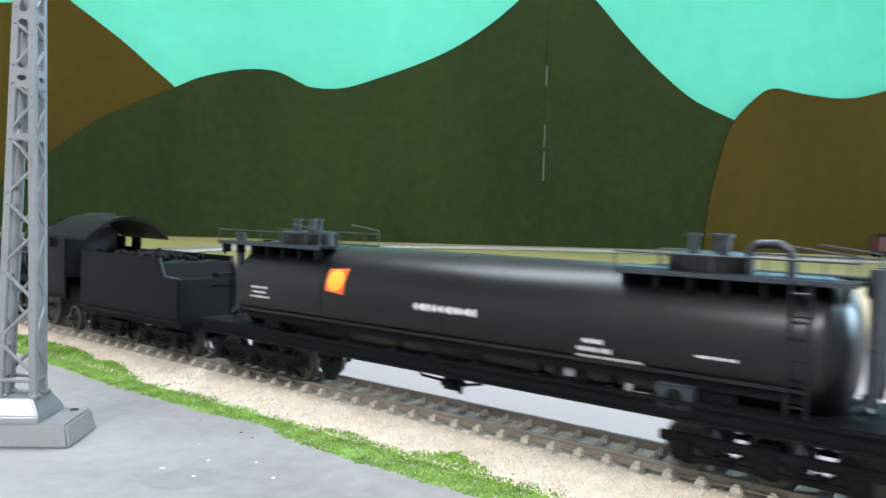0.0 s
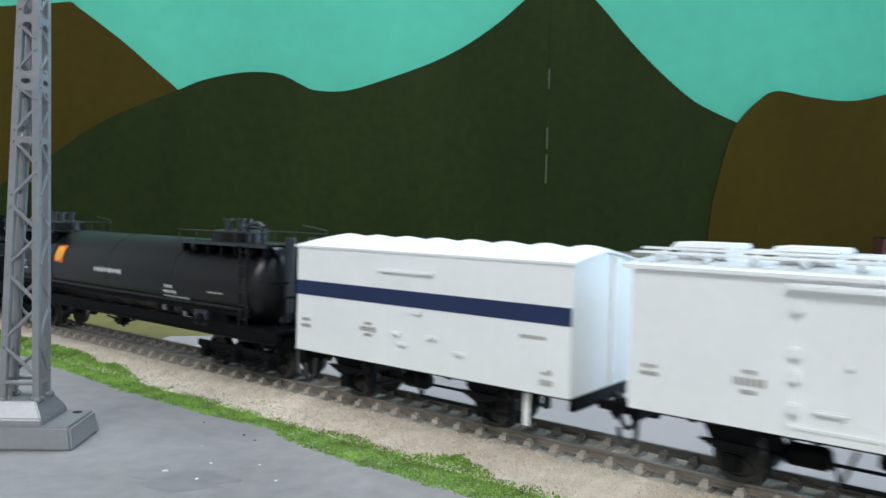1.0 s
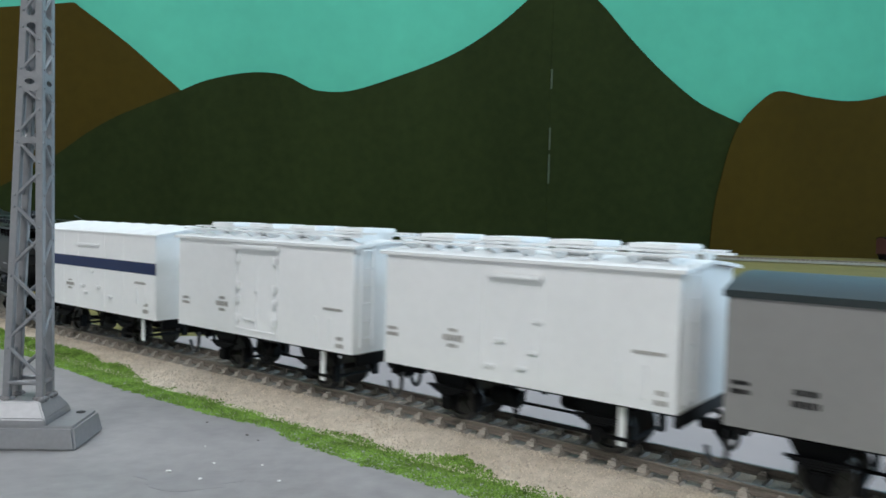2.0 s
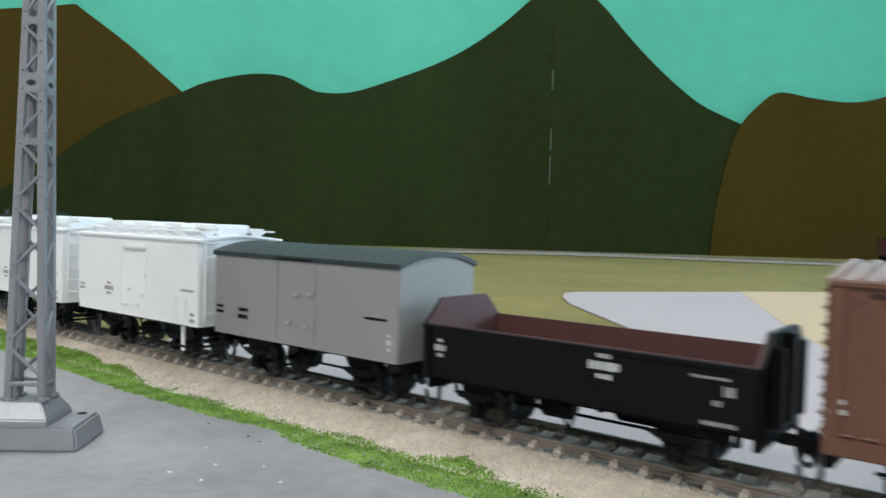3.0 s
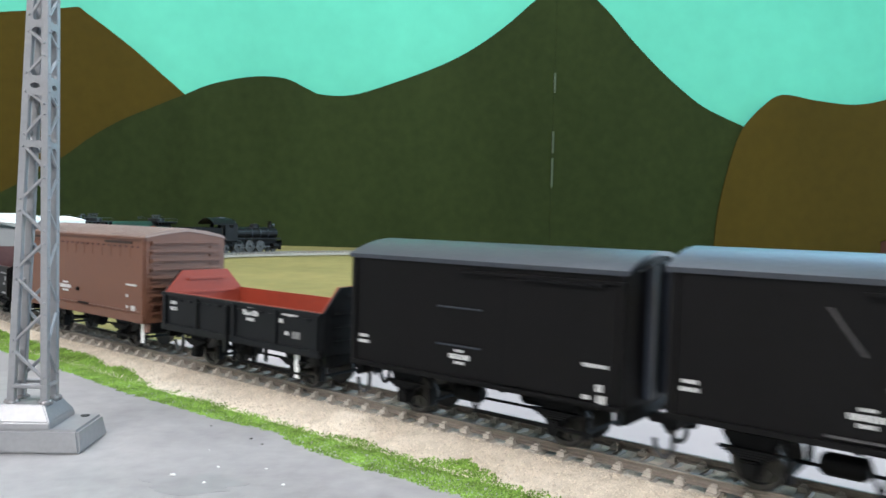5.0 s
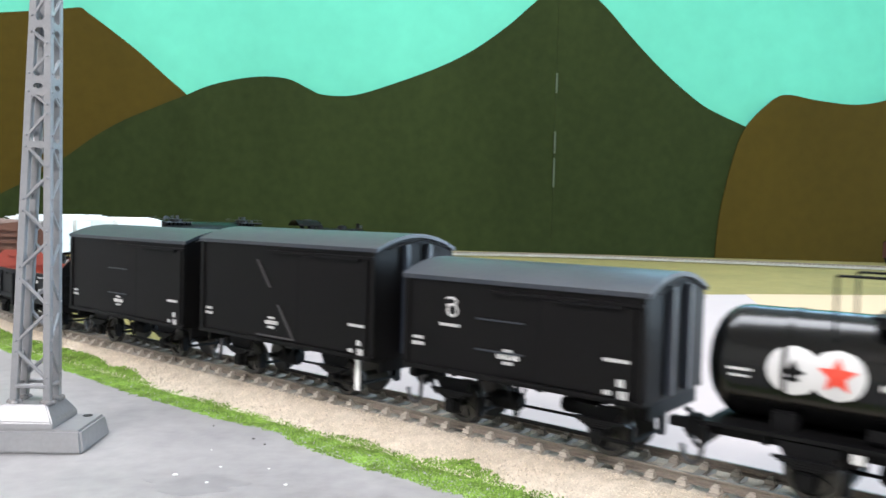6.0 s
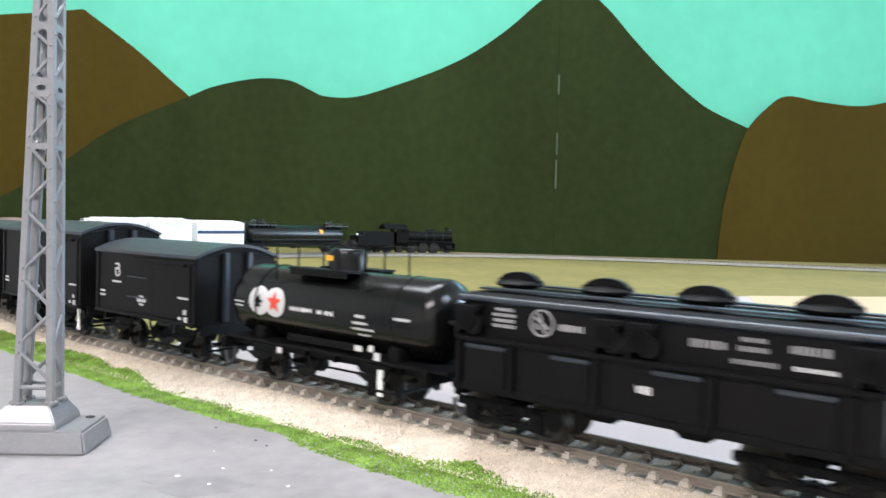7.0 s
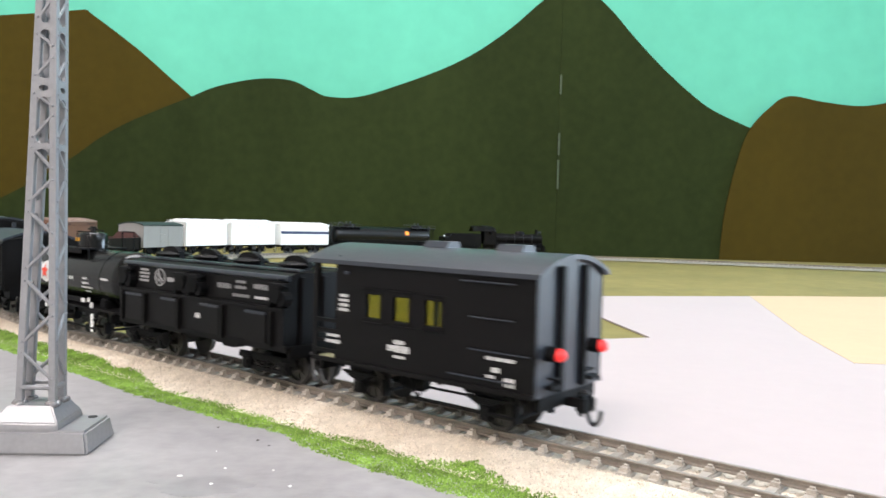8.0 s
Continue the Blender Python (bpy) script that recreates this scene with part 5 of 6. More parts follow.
            part("handrail", bm, ROOF_BLACK, v)
        d = part("manhole_dome", lathe(mesh(), [(0, 0), (0.0092, 0), (0.0092, 0.0042), (0.0080, 0.0048), (0, 0.0052)], 24, pose(xm, 0, zc + r - 0.0012)), TANK_BLACK, v, smooth=40)
        for dx, dy in ((0.0035, 0.002), (-0.0035, 0.002), (0.0, -0.004)):
            bm = mesh()
            rod(bm, (xm + dx, dy, zc + r + 0.003), (xm + dx, dy, zc + r + 0.0075), 0.0011, 10)
            rod(bm, (xm + dx, dy, zc + r + 0.0070), (xm + dx, dy, zc + r + 0.0078), 0.0017, 10)
            part("valve", bm, ROOF_BLACK, d, smooth=40)
    bm = tube(mesh(), [(-0.073, 0.003, zc + r - 0.001), (-0.073, 0.003, zc + r + 0.0045), (-0.0745, 0.003, zc + r + 0.0060), (-0.079, 0.003, zc + r + 0.0062), (-0.0812, 0.003, zc + r + 0.0048), (-0.0815, 0.003, zc + r - 0.001)], 0.0009, 10)
    part("bent_pipe", bm, ROOF_BLACK, v, smooth=50)
    for k, y in ((-1, 0.0050), (-1, -0.0050), (1, 0.0050)):
        x = k * 0.0975 if k < 0 else 0.0945
        bm = tube(mesh(), [(x, y, zc + r + 0.0015), (x, y, 0.0215), (x + 0.0006, y, 0.0192), (x + 0.0030, y, 0.0180)], 0.0014, 10)
        rod(bm, (x, y, zc + r - 0.0005), (x, y, zc + r + 0.0022), 0.0017, 10)
        part("vent_pipe", bm, ROOF_BLACK, v, smooth=50)
    ladder(v, 0.0965, -0.004, 0.014, zc + 0.014, CHASSIS)
    ladder(v, -0.0860, 0.0146, 0.0165, zc + 0.014, TANK_BLACK, along="x", width=0.0036)
    part("cross_bar", tube(mesh(), [(-0.0980, -0.0085, 0.0310), (-0.0980, 0.0130, 0.0310)], 0.0004), CHASSIS, v)
    for y0, y1 in ((0.0105, 0.0060), (-0.0040, -0.0100)):
        part("end_handrail", tube(mesh(), [(-0.1020, y0, 0.0160), (-0.1020, y0, 0.0262), (-0.1020, y0 - 0.0006, 0.0268), (-0.1020, y1 + 0.0006, 0.0268), (-0.1020, y1, 0.0262), (-0.1020, y1, 0.0160)], 0.00035), CHASSIS, v)
    for k in (1, -1):
        wrap(v, "emblem", ORANGE, [(0.0354, 0.0012), (0.0430, 0.00121), (0.0430, 0.0092), (0.0354, 0.00921)], r, zc, "orange red square emblem panel", k=k)
        wrap(v, "emblem", YELLOW, round_patch(0.0392, 0.0052, 0.0033), r, zc, "yellow rounded emblem", 0.00022, k=k)
    wrapped_bars(v, -0.0010, 0.0006, 0.0205, 0.0026, r, zc)
    wrapped_bars(v, -0.0430, -0.0024, 0.0052, 0.0016, r, zc)
    wrapped_bars(v, -0.0432, -0.0044, 0.0085, 0.0018, r, zc)
    wrapped_bars(v, -0.0465, -0.0062, 0.0160, 0.0012, r, zc)
    wrapped_bars(v, -0.0705, -0.0026, 0.0085, 0.0010, r, zc)
    wrapped_bars(v, 0.0725, 0.0005, 0.0080, 0.0010, r, zc, rows=3)
    part("frame_plate", box(mesh(), -0.036, 0.0110, 0.0180, 0.0085, 0.0006, 0.0044), CHASSIS, v)
    part("label_plate", box(mesh(), -0.036, 0.0114, 0.0180, 0.0026, 0.0004, 0.0024), INK_GREY, v)


def short_tank():
    L, zc, r = 0.0905, 0.0256, 0.0120
    v = vehicle("short_tank_wagon", "gloss black tank wagon with two round white emblems", "railway wagon", 0.2920, 0.050)
    running_gear(v, L, 0.0248, -0.0250, 0.0128, half=0.0125, post=-0.0285)
    part("tank", shell(mesh(), -0.0472, 0.0472, r, zc, 0.0070), GLOSS_BLACK, v, "gloss black tank shell", smooth=40)
    part("deck", box(mesh(), 0, 0, 0.0133, L, 0.0256, 0.0008), CHASSIS, v)
    for x in (-0.030, 0.030):
        part("saddle", box(mesh(), x, 0, 0.0155, 0.0050, 0.0200, 0.0045, 0.0005), CHASSIS, v)
        part("tank_strap", lathe(mesh(), [(r - 0.0002, -0.0005), (r + 0.0002, -0.0005), (r + 0.0002, 0.0005), (r - 0.0002, 0.0005)], 40, pose(x, 0, zc) @ ALONG_X), GLOSS_BLACK, v, smooth=40)
    for k in (1, -1):
        part("cradle", box(mesh(), 0, k * 0.0105, 0.0160, 0.030, 0.0008, 0.0020), CHASSIS, v)
        part("platform", box(mesh(), 0.0020, k * 0.0068, zc + 0.0122, 0.0270, 0.0072, 0.0006), CHASSIS, v)
        part("platform_edge", box(mesh(), 0.0020, k * 0.0104, zc + 0.0113, 0.0250, 0.0005, 0.0020), CHASSIS, v)
        bm = mesh()
        z = zc + 0.0125
        for x in (-0.0175, -0.0070, 0.0110, 0.0215):
            rod(bm, (x, k * 0.0102, z if -0.012 < x < 0.016 else zc + 0.008), (x, k * 0.0102, z + 0.0072), 0.0003, 5)
        tube(bm, [(0.0215, k * 0.0102, z + 0.0072), (0.0110, k * 0.0102, z + 0.0072)], 0.0003, 5)
        tube(bm, [(-0.0175, k * 0.0102, z + 0.0072), (-0.0070, k * 0.0102, z + 0.0072)], 0.0003, 5)
        part("handrail", bm, CHASSIS, v)
    d = part("dome", lathe(mesh(), [(0, 0), (0.0062, 0), (0.0062, 0.0072), (0.0054, 0.0082), (0.0030, 0.0088), (0, 0.0090)], 24, pose(-0.0005, 0, zc + r - 0.0014)), GLOSS_BLACK, v, "gloss black filling dome", smooth=40)
    bm = mesh()
    rod(bm, (-0.0025, 0.001, zc + r + 0.006), (-0.0025, 0.001, zc + r + 0.0098), 0.0014, 10)
    rod(bm, (0.0022, -0.001, zc + r + 0.006), (0.0022, -0.001, zc + r + 0.0090), 0.0010, 10)
    box(bm, 0.0, 0.0, zc + r + 0.0085, 0.0080, 0.0012, 0.0008)
    part("valve", bm, GLOSS_BLACK, d, smooth=40)
    part("dome_plate", box(mesh(), 0.0012, 0.00625, zc + r + 0.0040, 0.0032, 0.0004, 0.0016), YELLOW, d, "small orange plate")
    bm = rod(mesh(), (-0.0495, 0.0050, 0.0130), (-0.0495, 0.0050, 0.0262), 0.0009, 8)
    lathe(bm, [(0.0, 0.0), (0.0030, 0.0), (0.0033, 0.0005), (0.0030, 0.0010), (0.0, 0.0008)], 18, pose(-0.0495, 0.0050, 0.0258))
    part("hand_brake", bm, CHASSIS, v, "black hand brake wheel on its column")
    part("end_platform", box(mesh(), -0.0480, 0, 0.0133, 0.0060, 0.0240, 0.0008), CHASSIS, v)
    part("seam", box(mesh(), -0.0442, 0, zc, 0.0006, 0.0180, 0.0003), ROOF_BLACK, v)
    wrap(v, "emblem", INK_WHITE, round_patch(0.0282, 0.0008, 0.0050), r, zc, "round white emblem")
    wrap(v, "emblem", INK_WHITE, round_patch(0.0203, 0.0008, 0.0050), r, zc, "round white emblem", 0.00016)
    star = []
    for i in range(10):
        a, q = math.pi / 2 + i * math.pi / 5 + 0.02, (0.0036, 0.0016)[i % 2]
        star.append((q * math.cos(a), q * math.sin(a)))
    bm = mesh()
    fan = [bm.verts.new((0.0203 + x, (r + 0.0004) * math.cos((0.0008 + h) / r), zc + (r + 0.0004) * math.sin((0.0008 + h) / r))) for x, h in star]
    mid = bm.verts.new((0.0203, (r + 0.0004) * math.cos(0.0008 / r), zc + (r + 0.0004) * math.sin(0.0008 / r)))
    for i in range(10):
        bm.faces.new((fan[i], fan[(i + 1) % 10], mid))
    part("star", bm, EMBLEM_RED, v, "red five-pointed star")
    for cx, ch, rx, rz in ((0.0282, 0.0008, 0.0012, 0.0022), (0.0282, 0.0006, 0.0032, 0.0007), (0.0282, -0.0008, 0.0018, 0.0006)):
        wrap(v, "emblem_shape", CHASSIS, [(cx - rx, ch), (cx, ch - rz), (cx + rx, ch + 1e-6), (cx, ch + rz)], r, zc, lift=0.00035)
    for x, w in ((0.0078, 0.0105), (-0.0008, 0.0022), (-0.0050, 0.0042)):
        wrapped_bars(v, x, -0.0004, w, 0.0020, r, zc)
    wrapped_bars(v, -0.0180, 0.0000, 0.0040, 0.0014, r, zc, rows=1)
    wrapped_bars(v, -0.0180, -0.0020, 0.0060, 0.0012, r, zc)
    wrapped_bars(v, -0.0190, -0.0038, 0.0090, 0.0012, r, zc)
    wrapped_bars(v, -0.0190, -0.0056, 0.0050, 0.0010, r, zc)
    wrapped_bars(v, -0.0345, 0.0006, 0.0062, 0.0012, r, zc)
    wrapped_bars(v, 0.0385, -0.0002, 0.0050, 0.0009, r, zc, rows=2)
    for x, z, w, h in ((-0.0190, 0.0165, 0.0028, 0.0016), (-0.0240, 0.0170, 0.0018, 0.0018), (-0.0265, 0.0150, 0.0022, 0.0022), (0.0160, 0.0116, 0.0022, 0.0018)):
        part("label_plate", box(mesh(), x, 0.0131, z, w, 0.0004, h), INK_WHITE, v)


# ---- covered hopper ----
def hopper():
    L = 0.0990
    v = vehicle("hopper_wagon", "matt black covered hopper wagon with four round roof hatches", "railway wagon", 0.1862, 0.066)
    bm = prism(mesh(), [(0.0166, 0.0126), (0.0166, 0.0245), (0.0152, 0.0256), (0.0152, 0.0350), (0.0120, 0.0362), (-0.0120, 0.0362), (-0.0152, 0.0350), (-0.0152, 0.0256), (-0.0166, 0.0245), (-0.0166, 0.0126)], -L / 2 + 0.002, L / 2 - 0.002)
    part("body", bm, BLACK, v)
    for k in (1, -1):
        part("top_bead", rod(mesh(), (-L / 2 + 0.001, k * 0.0154, 0.0348), (L / 2 - 0.001, k * 0.0154, 0.0348), 0.0009, 10), ROOF_BLACK, v, smooth=60)
        part("ledge", box(mesh(), 0, k * 0.0165, 0.0250, L - 0.002, 0.0024, 0.0012, 0.0003), BLACK, v)
        part("sole_bar", box(mesh(), 0, k * 0.0162, 0.0128, L, 0.0016, 0.0022, 0.0003), CHASSIS, v)
        for x in (0.0313, 0.0089, -0.0168, -0.0423, 0.0470):
            part("side_rib", box(mesh(), x, k * 0.0172, 0.0185, 0.0016, 0.0016, 0.0112, 0.0003), BLACK, v)
        for x, w in ((0.0390, 0.0120), (0.0155, 0.0100), (-0.0095, 0.0110), (-0.0345, 0.0110)):
            p = part("side_hatch", box(mesh(), x, k * 0.0169, 0.0184, w, 0.0008, 0.0100, 0.0003), BLACK, v)
            part("hatch_lip", box(mesh(), x, k * 0.0174, 0.0232, w, 0.0008, 0.0010, 0.0003), ROOF_BLACK, p)
        for x in (0.0445, 0.0065, -0.0015, -0.0455):  # hatch opening gear
            bm = mesh()
            rod(bm, (x, k * 0.0150, 0.0300), (x, k * 0.0186, 0.0300), 0.0030, 14)
            rod(bm, (x - 0.0020, k * 0.0150, 0.0285), (x - 0.0020, k * 0.0182, 0.0285), 0.0024, 12)
            box(bm, x, k * 0.0172, 0.0328, 0.0066, 0.0034, 0.0010)
            box(bm, x + 0.0026, k * 0.0172, 0.0292, 0.0010, 0.0030, 0.0070)
            rod(bm, (x - 0.0036, k * 0.0180, 0.0328), (x + 0.0030, k * 0.0184, 0.0262), 0.0005, 6)
            lathe(bm, [(0.0022, 0), (0.0027, 0), (0.0027, 0.0005), (0.0022, 0.0005), (0.0022, 0)], 14, pose(x, k * 0.0190, 0.0300) @ ALONG_Y)
            part("hatch_gear", bm, CHASSIS, v)
    for x in (0.0405, 0.0153, -0.0091, -0.0343):
        h = part("roof_hatch", lathe(mesh(), [(0, 0), (0.0048, 0), (0.0048, 0.0012), (0.0062, 0.0016), (0.0065, 0.0022), (0.0058, 0.0028), (0, 0.0034)], 24, pose(x, 0, 0.0360)), BLACK, v, "round black roof hatch", smooth=40)
        arch = [(x + 0.0056 * math.cos(math.pi * i / 12), 0.0388 + 0.0024 * math.sin(math.pi * i / 12)) for i in range(13)]
        part("hatch_strap", prism(mesh(), arch, -0.0012, 0.0012, "y"), CHASSIS, h, "arched closing strap over the lid")
        for q in (-0.0058, 0.0058):
            part("hatch_clamp", box(mesh(), x + q, 0, 0.0382, 0.0012, 0.0026, 0.0022, 0.0003), CHASSIS, h)
    for y in (0.0085, -0.0085):
        part("roof_walk", box(mesh(), 0, y, 0.0370, L - 0.006, 0.0034, 0.0005), ROOF_BLACK, v)
    part("deck", box(mesh(), 0, 0, 0.0126, L, 0.0310, 0.0012), CHASSIS, v)
    for k in (1, -1):
        for y in (-0.009, 0.0, 0.009):
            part("end_post", box(mesh(), k * (L / 2 - 0.0016), y, 0.0240, 0.0010, 0.0014, 0.0220), BLACK, v)
        part("headstock", box(mesh(), k * (L / 2 - 0.0006), 0, 0.0116, 0.0018, 0.0310, 0.0040, 0.0003), CHASSIS, v)
        coupler(v, k * L / 2, k)
        brake_hose(v, k * L / 2, k, 0.007)
        bogie(v, k * 0.0353 + 0.0010, (-0.0095, 0.0095))
        part("chute", prism(mesh(), [(k * 0.004, 0.0125), (k * 0.020, 0.0125), (k * 0.014, 0.0085), (k * 0.008, 0.0085)], -0.010, 0.010, "y"), CHASSIS, v)
    part("hand_wheel", lathe(mesh(), [(0.0022, 0), (0.0027, 0), (0.0027, 0.0005), (0.0022, 0.0005), (0.0022, 0)], 16, pose(0.0205, 0.0150, 0.0078) @ ALONG_Y), CHASSIS, v)
    y = 0.0152
    ring = [(0.0243 + 0.0031 * math.cos(i * math.pi / 10), y + 0.0001, 0.0305 + 0.0031 * math.sin(i * math.pi / 10)) for i in range(21)]
    part("emblem", tube(mesh(), ring, 0.00028, 5), INK_PALE, v, "round white ring emblem")
    for px, pz, w, h, turn in ((0.0243, 0.0305, 0.0005, 0.0050, 20), (0.0254, 0.0312, 0.0018, 0.0006, -35), (0.0232, 0.0298, 0.0018, 0.0006, -35), (0.0256, 0.0296, 0.0006, 0.0016, 30)):
        part("emblem_stroke", box(mesh(), 0, 0, 0, w, 0.0002, h, m=pose(px, y + 0.0001, pz, 0, turn, 0)), INK_PALE, v)
    marking(v, 0.0350, 0.0307, 0.0068, 0.0050, INK_PALE, rows=4, y=y)
    marking(v, 0.0165, 0.0300, 0.0066, 0.0018, INK_PALE, y=y)
    marking(v, -0.0150, 0.0303, 0.0078, 0.0020, INK_GREY, y=y)
    marking(v, -0.0240, 0.0312, 0.0060, 0.0030, INK_GREY, rows=2, y=y)
    marking(v, -0.0242, 0.0276, 0.0090, 0.0012, INK_GREY, y=y)
    marking(v, -0.0345, 0.0312, 0.0075, 0.0018, INK_GREY, y=y)
    marking(v, -0.0355, 0.0276, 0.0078, 0.0010, INK_WHITE, y=y)
    marking(v, -0.0030, 0.0190, 0.0052, 0.0020, INK_WHITE, y=0.0166)


# ---- brake van at the end ----
def brake_van():
    L, z0, z1, W = 0.0775, 0.0122, 0.0412, 0.0336
    v = vehicle("brake_van", "black brake van with three windows and red tail lamps", "railway wagon", 0.0860, 0.045)
    running_gear(v, L, 0.0225, -0.0225, z0)
    half = W / 2
    xb0, xb1 = -L / 2, 0.0292  # closed body; the rest is an open porch
    wins = [(0.0172, 0.0111), (0.0069, 0.0007), (-0.0043, -0.0104)]
    zw1 = 0.0333
    near_wins = wins
    for k in (1, -1):
        # the unseen far side has wide openings added, to brighten the near windows
        wins = near_wins if k > 0 else [(0.0286, 0.0185), (0.0180, 0.0080), (0.0075, -0.0040)]
        zw0 = 0.0261 if k > 0 else 0.0172
        bm = mesh()
        y = k * (half - 0.0005)
        cuts = sorted([xb0, xb1] + [e for w in wins for e in w])
        levels = (z0, zw0, zw1, z1)
        grid = [[bm.verts.new((x, y - k * 0.0005, z)) for z in levels] for x in cuts]
        cells = [bm.faces.new((grid[i][j], grid[i + 1][j], grid[i + 1][j + 1], grid[i][j + 1]))
                 for i in range(len(cuts) - 1) for j in range(3) if j != 1 or i % 2 == 0]
        out = bmesh.ops.extrude_face_region(bm, geom=cells)
        bmesh.ops.translate(bm, vec=(0, k * 0.0010, 0), verts=[e for e in out["geom"] if isinstance(e, bmesh.types.BMVert)])
        part("side_wall", bm, BLACK, v)
        for a, b in wins:
            w = new("window")
            w.parent = v
            bm = mesh()
            for q in (a, b):
                box(bm, q, y, (zw0 + zw1) / 2, 0.0006, 0.0014, zw1 - zw0 + 0.0006)
            for z in (zw0, zw1):
                box(bm, (a + b) / 2, y, z, a - b + 0.0006, 0.0014, 0.0006)
            part("frame", bm, BLACK, w)
            ob = part("pane", box(mesh(), (a + b) / 2, y - k * 0.0002, (zw0 + zw1) / 2, a - b - 0.0004, 0.0002, zw1 - zw0 - 0.0004), PANE if k > 0 else OLIVE_PANE, w, "clear window pane" if k > 0 else "olive tinted window pane")
            ob.visible_shadow = False
            part("sill", box(mesh(), (a + b) / 2, y + k * 0.0007, zw0 - 0.0010, a - b + 0.0020, 0.0006, 0.0003), BLACK, w)
            part("lintel", box(mesh(), (a + b) / 2, y + k * 0.0007, zw1 + 0.0012, a - b + 0.0024, 0.0006, 0.0003), BLACK, w)
        part("gutter", box(mesh(), 0, k * (half + 0.0003), z1 - 0.0002, L, 0.0008, 0.0007), BLACK, v)
        part("sill_rail", box(mesh(), 0, k * (half + 0.0002), z0 + 0.0005, L, 0.0008, 0.0012), BLACK, v)
        for z, a, b in ((0.0392, -0.0165, -0.0330), (0.0303, -0.0195, -0.0330), (0.0222, -0.0195, -0.0375), (0.0152, -0.0130, -0.0330)):
            part("door_rail", box(mesh(), (a + b) / 2, k * (half + 0.0004), z, a - b, 0.0007, 0.0003), ROOF_BLACK, v)
        # porch: corner post and rails
        part("corner_post", box(mesh(), L / 2 - 0.0008, k * (half - 0.0008), (z0 + z1) / 2, 0.0016, 0.0016, z1 - z0), BLACK, v)
        for z in (0.0150, 0.0180, 0.0210, 0.0240) if k > 0 else (0.0150,):
            part("porch_rail", box(mesh(), (L / 2 + xb1) / 2, k * (half - 0.0006), z, L / 2 - xb1, 0.0007, 0.0011), BLACK, v)
        part("hand_lamp_bracket", box(mesh(), 0.0245, k * (half + 0.0004), 0.0385, 0.0022, 0.0008, 0.0010, 0.0003), ROOF_BLACK, v)
    prof = [(half - 0.001, z0)] + [(half - 0.001 - (W - 0.002) * j / 12, z1 + 0.0044 * (1 - (1 - j / 6) ** 2)) for j in range(13)] + [(-half + 0.001, z0)]
    part("end_wall", prism(mesh(), prof, xb0, xb0 + 0.0008), ROOF_BLACK, v)
    bm = mesh()  # porch wall; its wide glazed opening is added to brighten the side windows
    box(bm, xb1 - 0.0004, 0, (z0 + 0.0175) / 2, 0.0008, W - 0.002, 0.0175 - z0)
    box(bm, xb1 - 0.0004, 0, (0.0340 + z1) / 2 + 0.001, 0.0008, W - 0.002, z1 - 0.0340 + 0.002)
    box(bm, xb1 - 0.0004, 0.0105, 0.0258, 0.0008, 0.0110, 0.0166)
    part("porch_wall", bm, BLACK, v)
    ob = part("porch_pane", box(mesh(), xb1 - 0.0004, -0.0053, 0.0258, 0.0002, 0.0200, 0.0164), OLIVE_PANE, v, "olive tinted porch window pane")
    ob.visible_shadow = False
    part("porch_front", box(mesh(), L / 2 - 0.0005, 0, 0.0160, 0.0008, W - 0.004, 0.0070), BLACK, v)
    part("floor_board", box(mesh(), 0, 0, z0 + 0.0005, L - 0.001, W - 0.0025, 0.0010), CREAM_INSIDE, v)
    part("bench", box(mesh(), -0.020, 0.0, z0 + 0.0040, 0.020, 0.020, 0.0050, 0.0006), CREAM_INSIDE, v)
    arc_roof(v, L + 0.0030, W + 0.0022, z1, 0.0046, ROOF_BLACK, 0.0008, label="dark curved roof with a satin sheen", over=0.0004)
    for x in (0.0035, -0.0215):
        bm = prism(mesh(), [(-0.0035, 0), (0.0035, 0), (0.0022, 0.0018), (-0.0022, 0.0018)], x - 0.0042, x + 0.0042)
        for q in bm.verts:
            q.co.z += z1 + 0.0053
        part("ventilator", bm, ROOF_BLACK, v, "small roof ventilator")
    part("stove_pipe", rod(mesh(), (0.0115, -0.004, z1 + 0.003), (0.0115, -0.004, z1 + 0.0066), 0.0026, 12), CHASSIS, v)
    # rear end: posts, lamps, steps
    # the posts' shadow sides are put in as a darker black than the wall
    for y in (-0.0058, 0.0058):
        part("end_post", box(mesh(), xb0 - 0.0006, y, (z0 + z1) / 2 + 0.0016, 0.0014, 0.0024, z1 - z0 + 0.002, 0.0003), CHASSIS, v)
    for y in (-0.0108, 0.0108):
        t = part("lamp_body", rod(mesh(), (xb0, y, 0.0226), (xb0 - 0.0030, y, 0.0226), 0.0019, 16), CHASSIS, v)
        part("lamp_lens", lathe(mesh(), [(0.0, -0.0014), (0.0010, -0.0011), (0.0015, -0.0004), (0.0017, 0.0004), (0.0017, 0.0010), (0, 0.0010)], 18, pose(xb0 - 0.0036, y, 0.0226) @ ALONG_X), RED_LAMP, t, "red tail lamp lens", smooth=50)
        part("end_step", box(mesh(), xb0 - 0.0012, y * 0.9, 0.0145, 0.0022, 0.0044, 0.0010), CHASSIS, v)
        part("grab_iron", tube(mesh(), [(xb0, y * 0.55, 0.0165), (xb0 - 0.0014, y * 0.55, 0.0165), (xb0 - 0.0014, y * 0.95, 0.0165), (xb0, y * 0.95, 0.0165)], 0.0003), CHASSIS, v)
    marking(v, 0.0258, 0.0298, 0.0040, 0.0050, rows=4, y=half)
